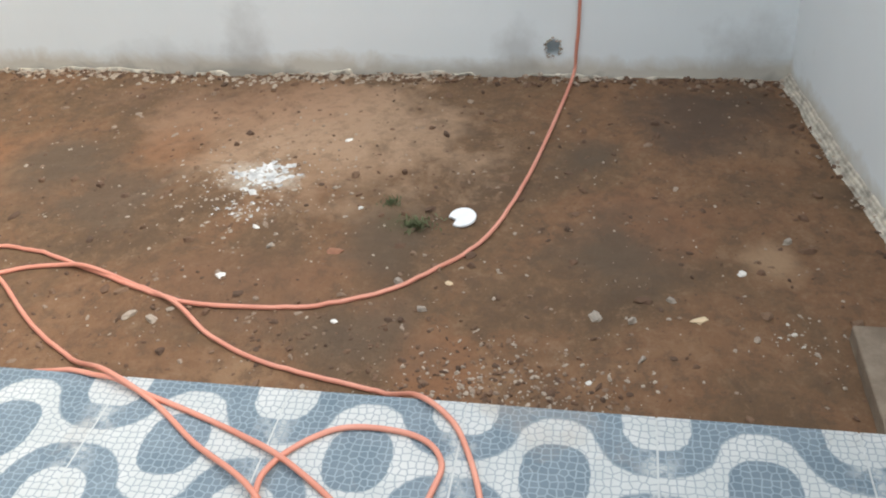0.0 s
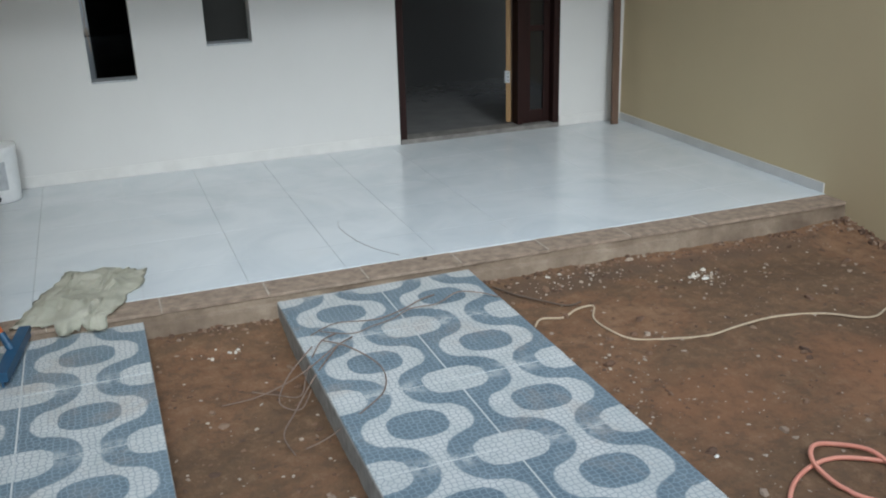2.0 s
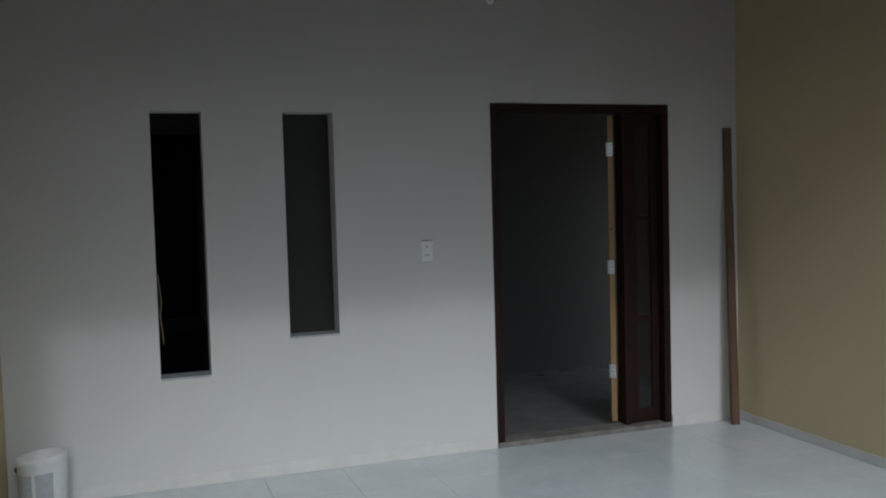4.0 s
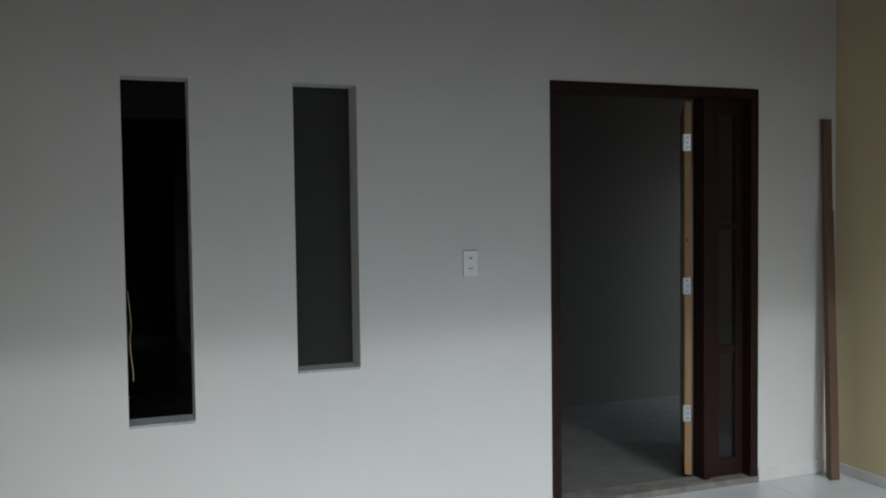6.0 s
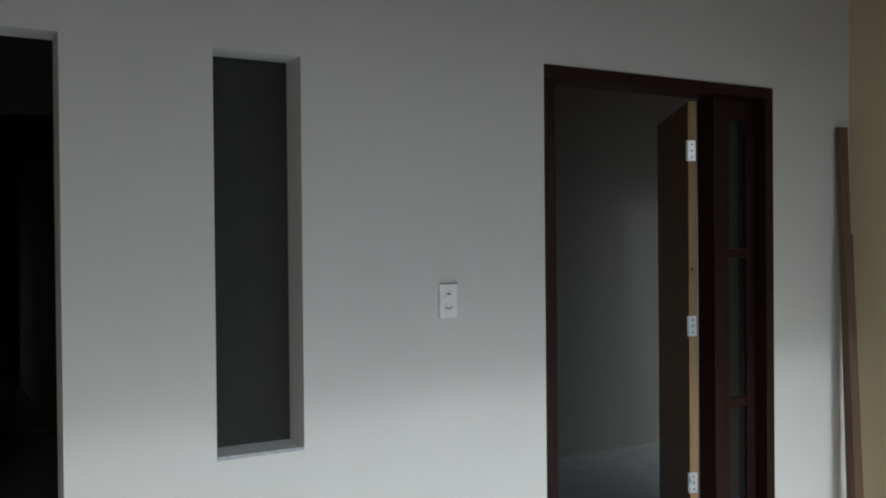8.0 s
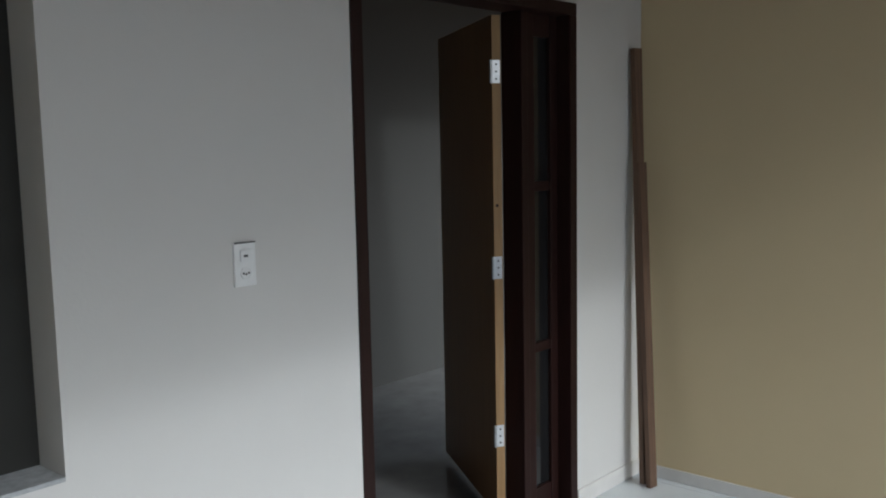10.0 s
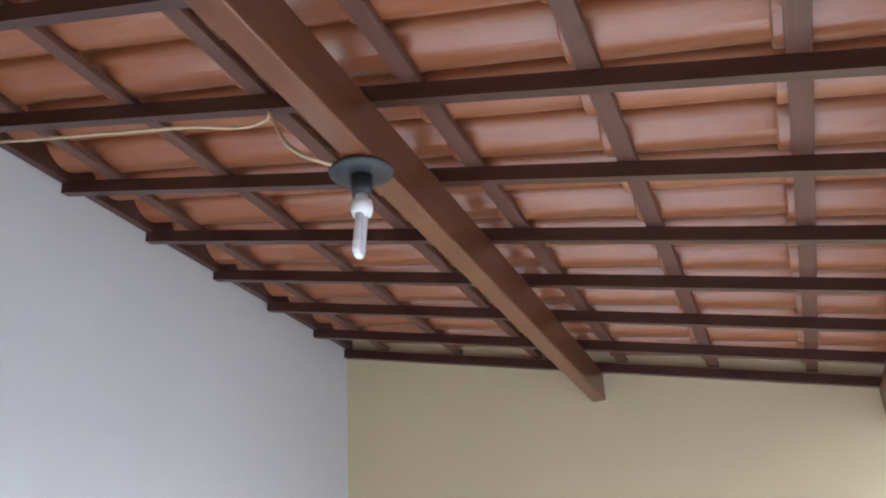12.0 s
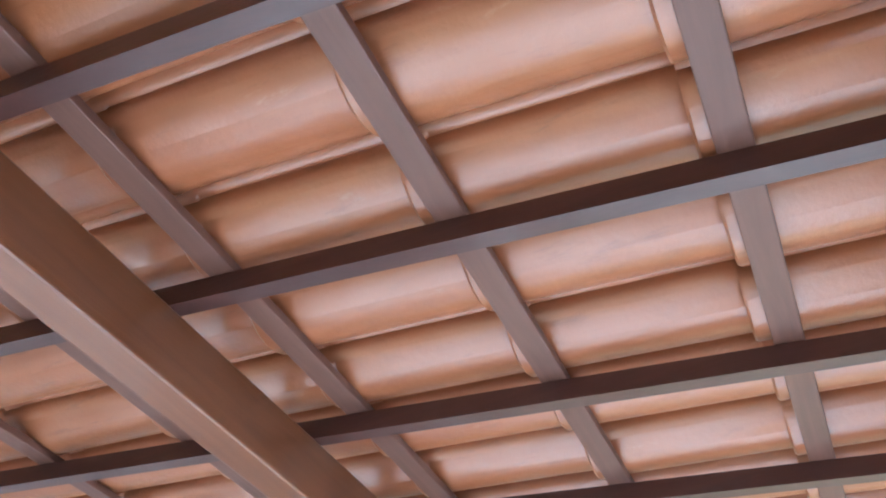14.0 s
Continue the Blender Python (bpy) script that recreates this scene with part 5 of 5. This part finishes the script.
def lid_mesh():
    """A thin round plastic lid with a bite broken out of its rim."""
    bm = bmesh.new()
    n = 44
    lo, hi = [], []
    for k in range(n):
        a = 2 * math.pi * k / n
        r = 0.052
        if 2.7 < a < 3.5:
            r = 0.030 + 0.006 * math.cos(9 * a)
        lo.append(bm.verts.new((r * math.cos(a), r * math.sin(a), 0)))
        hi.append(bm.verts.new((r * 0.96 * math.cos(a), r * 0.96 * math.sin(a), 0.006)))
    bm.faces.new(lo)
    bm.faces.new(hi)
    for k in range(n):
        bm.faces.new((lo[k], lo[(k + 1) % n], hi[(k + 1) % n], hi[k]))
    return bm


lid = tagged(mesh_object("plastic_disc", lid_mesh(), M_PLASTIC), "broken round white plastic disc lying on the earth", "disc")
lid.matrix_world = pose(0.605, -5.985, GROUND + lump(0.605, -5.985) + 0.012, 6, -8, -60)


def weed_mesh():
    bm = bmesh.new()
    wr = random.Random(8)
    for k in range(150):
        a, r = wr.uniform(0, 6.28), abs(wr.gauss(0, 0.035))
        p = Vector((r * math.cos(a), 1.3 * r * math.sin(a), 0))
        tip = p + Vector((wr.uniform(-0.02, 0.02), wr.uniform(-0.02, 0.02), wr.uniform(0.008, 0.026)))
        s = Vector((-(tip - p).y, (tip - p).x, 0.002)).normalized() * 0.004
        mid = p.lerp(tip, 0.55) + Vector((0, 0, 0.004))
        v = [bm.verts.new(q) for q in (p, mid + s, tip, mid - s)]
        bm.faces.new(v)
    return bm


weed = tagged(mesh_object("weed_tuft", weed_mesh(), M_WEED), "low tuft of green weed in the earth", "weed", kind="stuff")
weed.location = on_ground(0.545, -5.815)
sprig = tagged(new("weed_tuft", weed.data), "thin sprig of weed in the earth", "weed", kind="stuff")
sprig.matrix_world = Matrix.Translation(on_ground(0.68, -5.70)) @ pose(0, 0, 0, 0, 0, 70) @ Matrix.Diagonal((0.7, 0.6, 0.7, 1))

def crust(name, ends, length_axis_point, seed):
    """The torn lower edge of the wall plaster, a thin uneven lip just above the earth."""
    (xa, ya), (xb, yb) = ends
    n = int(math.hypot(xb - xa, yb - ya) / 0.012)
    out = Vector(length_axis_point)
    bm = bmesh.new()
    rows = []
    for k in range(n + 1):
        x, y = xa + (xb - xa) * k / n, ya + (yb - ya) * k / n
        g = GROUND + lump(x, y)
        s = k * 0.012
        top = g + 0.016 + 0.034 * noise.noise((s * 2.3, seed, 0)) + 0.016 * noise.noise((s * 13, seed, 2))
        low = g - 0.004 + max(0.0, 0.030 * noise.noise((s * 5, seed, 4)) + 0.014 * noise.noise((s * 21, seed, 6)))
        low = min(low, top - 0.002)
        if noise.noise((s * 1.9, seed, 11)) + 0.5 * noise.noise((s * 7, seed, 12)) < -0.05:
            top = low + 0.003      # broken away here
        d = 0.006 + 0.014 * abs(noise.noise((s * 9, seed, 8))) + 0.006 * abs(noise.noise((s * 31, seed, 9)))
        rows.append([bm.verts.new((x + out.x * q, y + out.y * q, z)) for q, z in ((0.0005, top), (d * 0.7, top - 0.003), (d, (top + low) / 2), (d, low), (0.0005, low))])
    for p, q in zip(rows, rows[1:]):
        for a in range(4):
            bm.faces.new((p[a], p[a + 1], q[a + 1], q[a]))
    return tagged(mesh_object(name, bm, M_PEEL), "torn pale plaster edge along the wall foot", "trim", kind="structure")


crust("trim_yard_right", ((XY, Y_FRONT + 0.01), (XY, VERANDA_END - 0.02)), (-1, 0, 0), 3.0)
crust("trim_street", ((0.06, street_y(0.06)), (XY - 0.01, street_y(XY - 0.01))), (-0.13, 0.99, 0), 7.0)

def footing():
    """A sloped mortar fillet with ridges along the foot of the street wall."""
    bm = bmesh.new()
    xa, xb, n = 0.06, XY - 0.004, 150
    rows = []
    for k in range(n + 1):
        x = xa + (xb - xa) * k / n
        y, g = street_y(x), GROUND + lump(x, street_y(x) + 0.03)
        w = 0.60 + 0.25 * noise.noise((x * 4, 1, 3))
        rows.append([bm.verts.new((x, y + d * w, g + z + 0.006 * noise.noise((x * 15, d * 40, 6)))) for d, z in ((0.001, 0.046), (0.010, 0.042), (0.014, 0.030), (0.026, 0.029), (0.031, 0.016), (0.044, 0.015), (0.050, 0.004), (0.064, 0.001), (0.072, -0.02))])
    for p, q in zip(rows, rows[1:]):
        for a in range(len(p) - 1):
            bm.faces.new((p[a], p[a + 1], q[a + 1], q[a]))
    return tagged(mesh_object("trim_street_footing", bm, M_PEEL), "ridged crumbling mortar fillet along the wall foot", "trim", kind="structure")


footing()

# broken plaster round the hole in the yard wall
rim = []
for k in range(46):
    a = crng.uniform(0, 2 * math.pi)
    r = crng.uniform(0.85, 1.25)
    rim.append(((XY - 0.001, HOLE_Y + 0.034 * r * math.cos(a), HOLE_Z + 0.043 * r * math.sin(a)), crng.uniform(0.004, 0.011), crng, 0.6))
tagged(chunk_object("hole_rim", rim, M_STONE), "crumbled mortar round the hole in the wall", "rubble", kind="stuff")

# ---- veranda floor tiles ----
FT = 0.4545
FX0 = -1.90
for i in range(-2, 9):
    for j in range(0, 6):
        xa, xb = max(FX0 + FT * i, XL + 0.001), min(FX0 + FT * (i + 1), XR - 0.001)
        yb, ya = -0.0 - FT * j - 0.001, max(-FT * (j + 1), -9)
        if xb - xa < 0.01:
            continue
        ends = []
        for x, y in ((xa, ya), (xb, ya), (xb, yb), (xa, yb)):
            ends.append((x, max(y, Y_TILE + edge_skew(x) + 0.001)))
        if ends[3][1] - ends[0][1] < 0.012 or ends[2][1] - ends[1][1] < 0.012:
            continue
        g = 0.0011
        c = Vector((sum(e[0] for e in ends) / 4, sum(e[1] for e in ends) / 4, 0))
        bm = bmesh.new()
        lo = [bm.verts.new((x - c.x + (g if k in (0, 3) else -g), y - c.y + (g if k < 2 else -g), -0.008)) for k, (x, y) in enumerate(ends)]
        hi = [bm.verts.new((v.co.x, v.co.y, 0.0)) for v in lo]
        bm.faces.new(lo)
        bm.faces.new(hi)
        for k in range(4):
            bm.faces.new((lo[k], lo[(k + 1) % 4], hi[(k + 1) % 4], hi[k]))
        t = part("tile", bm, M_PORCELAIN, floor)
        t.location = c
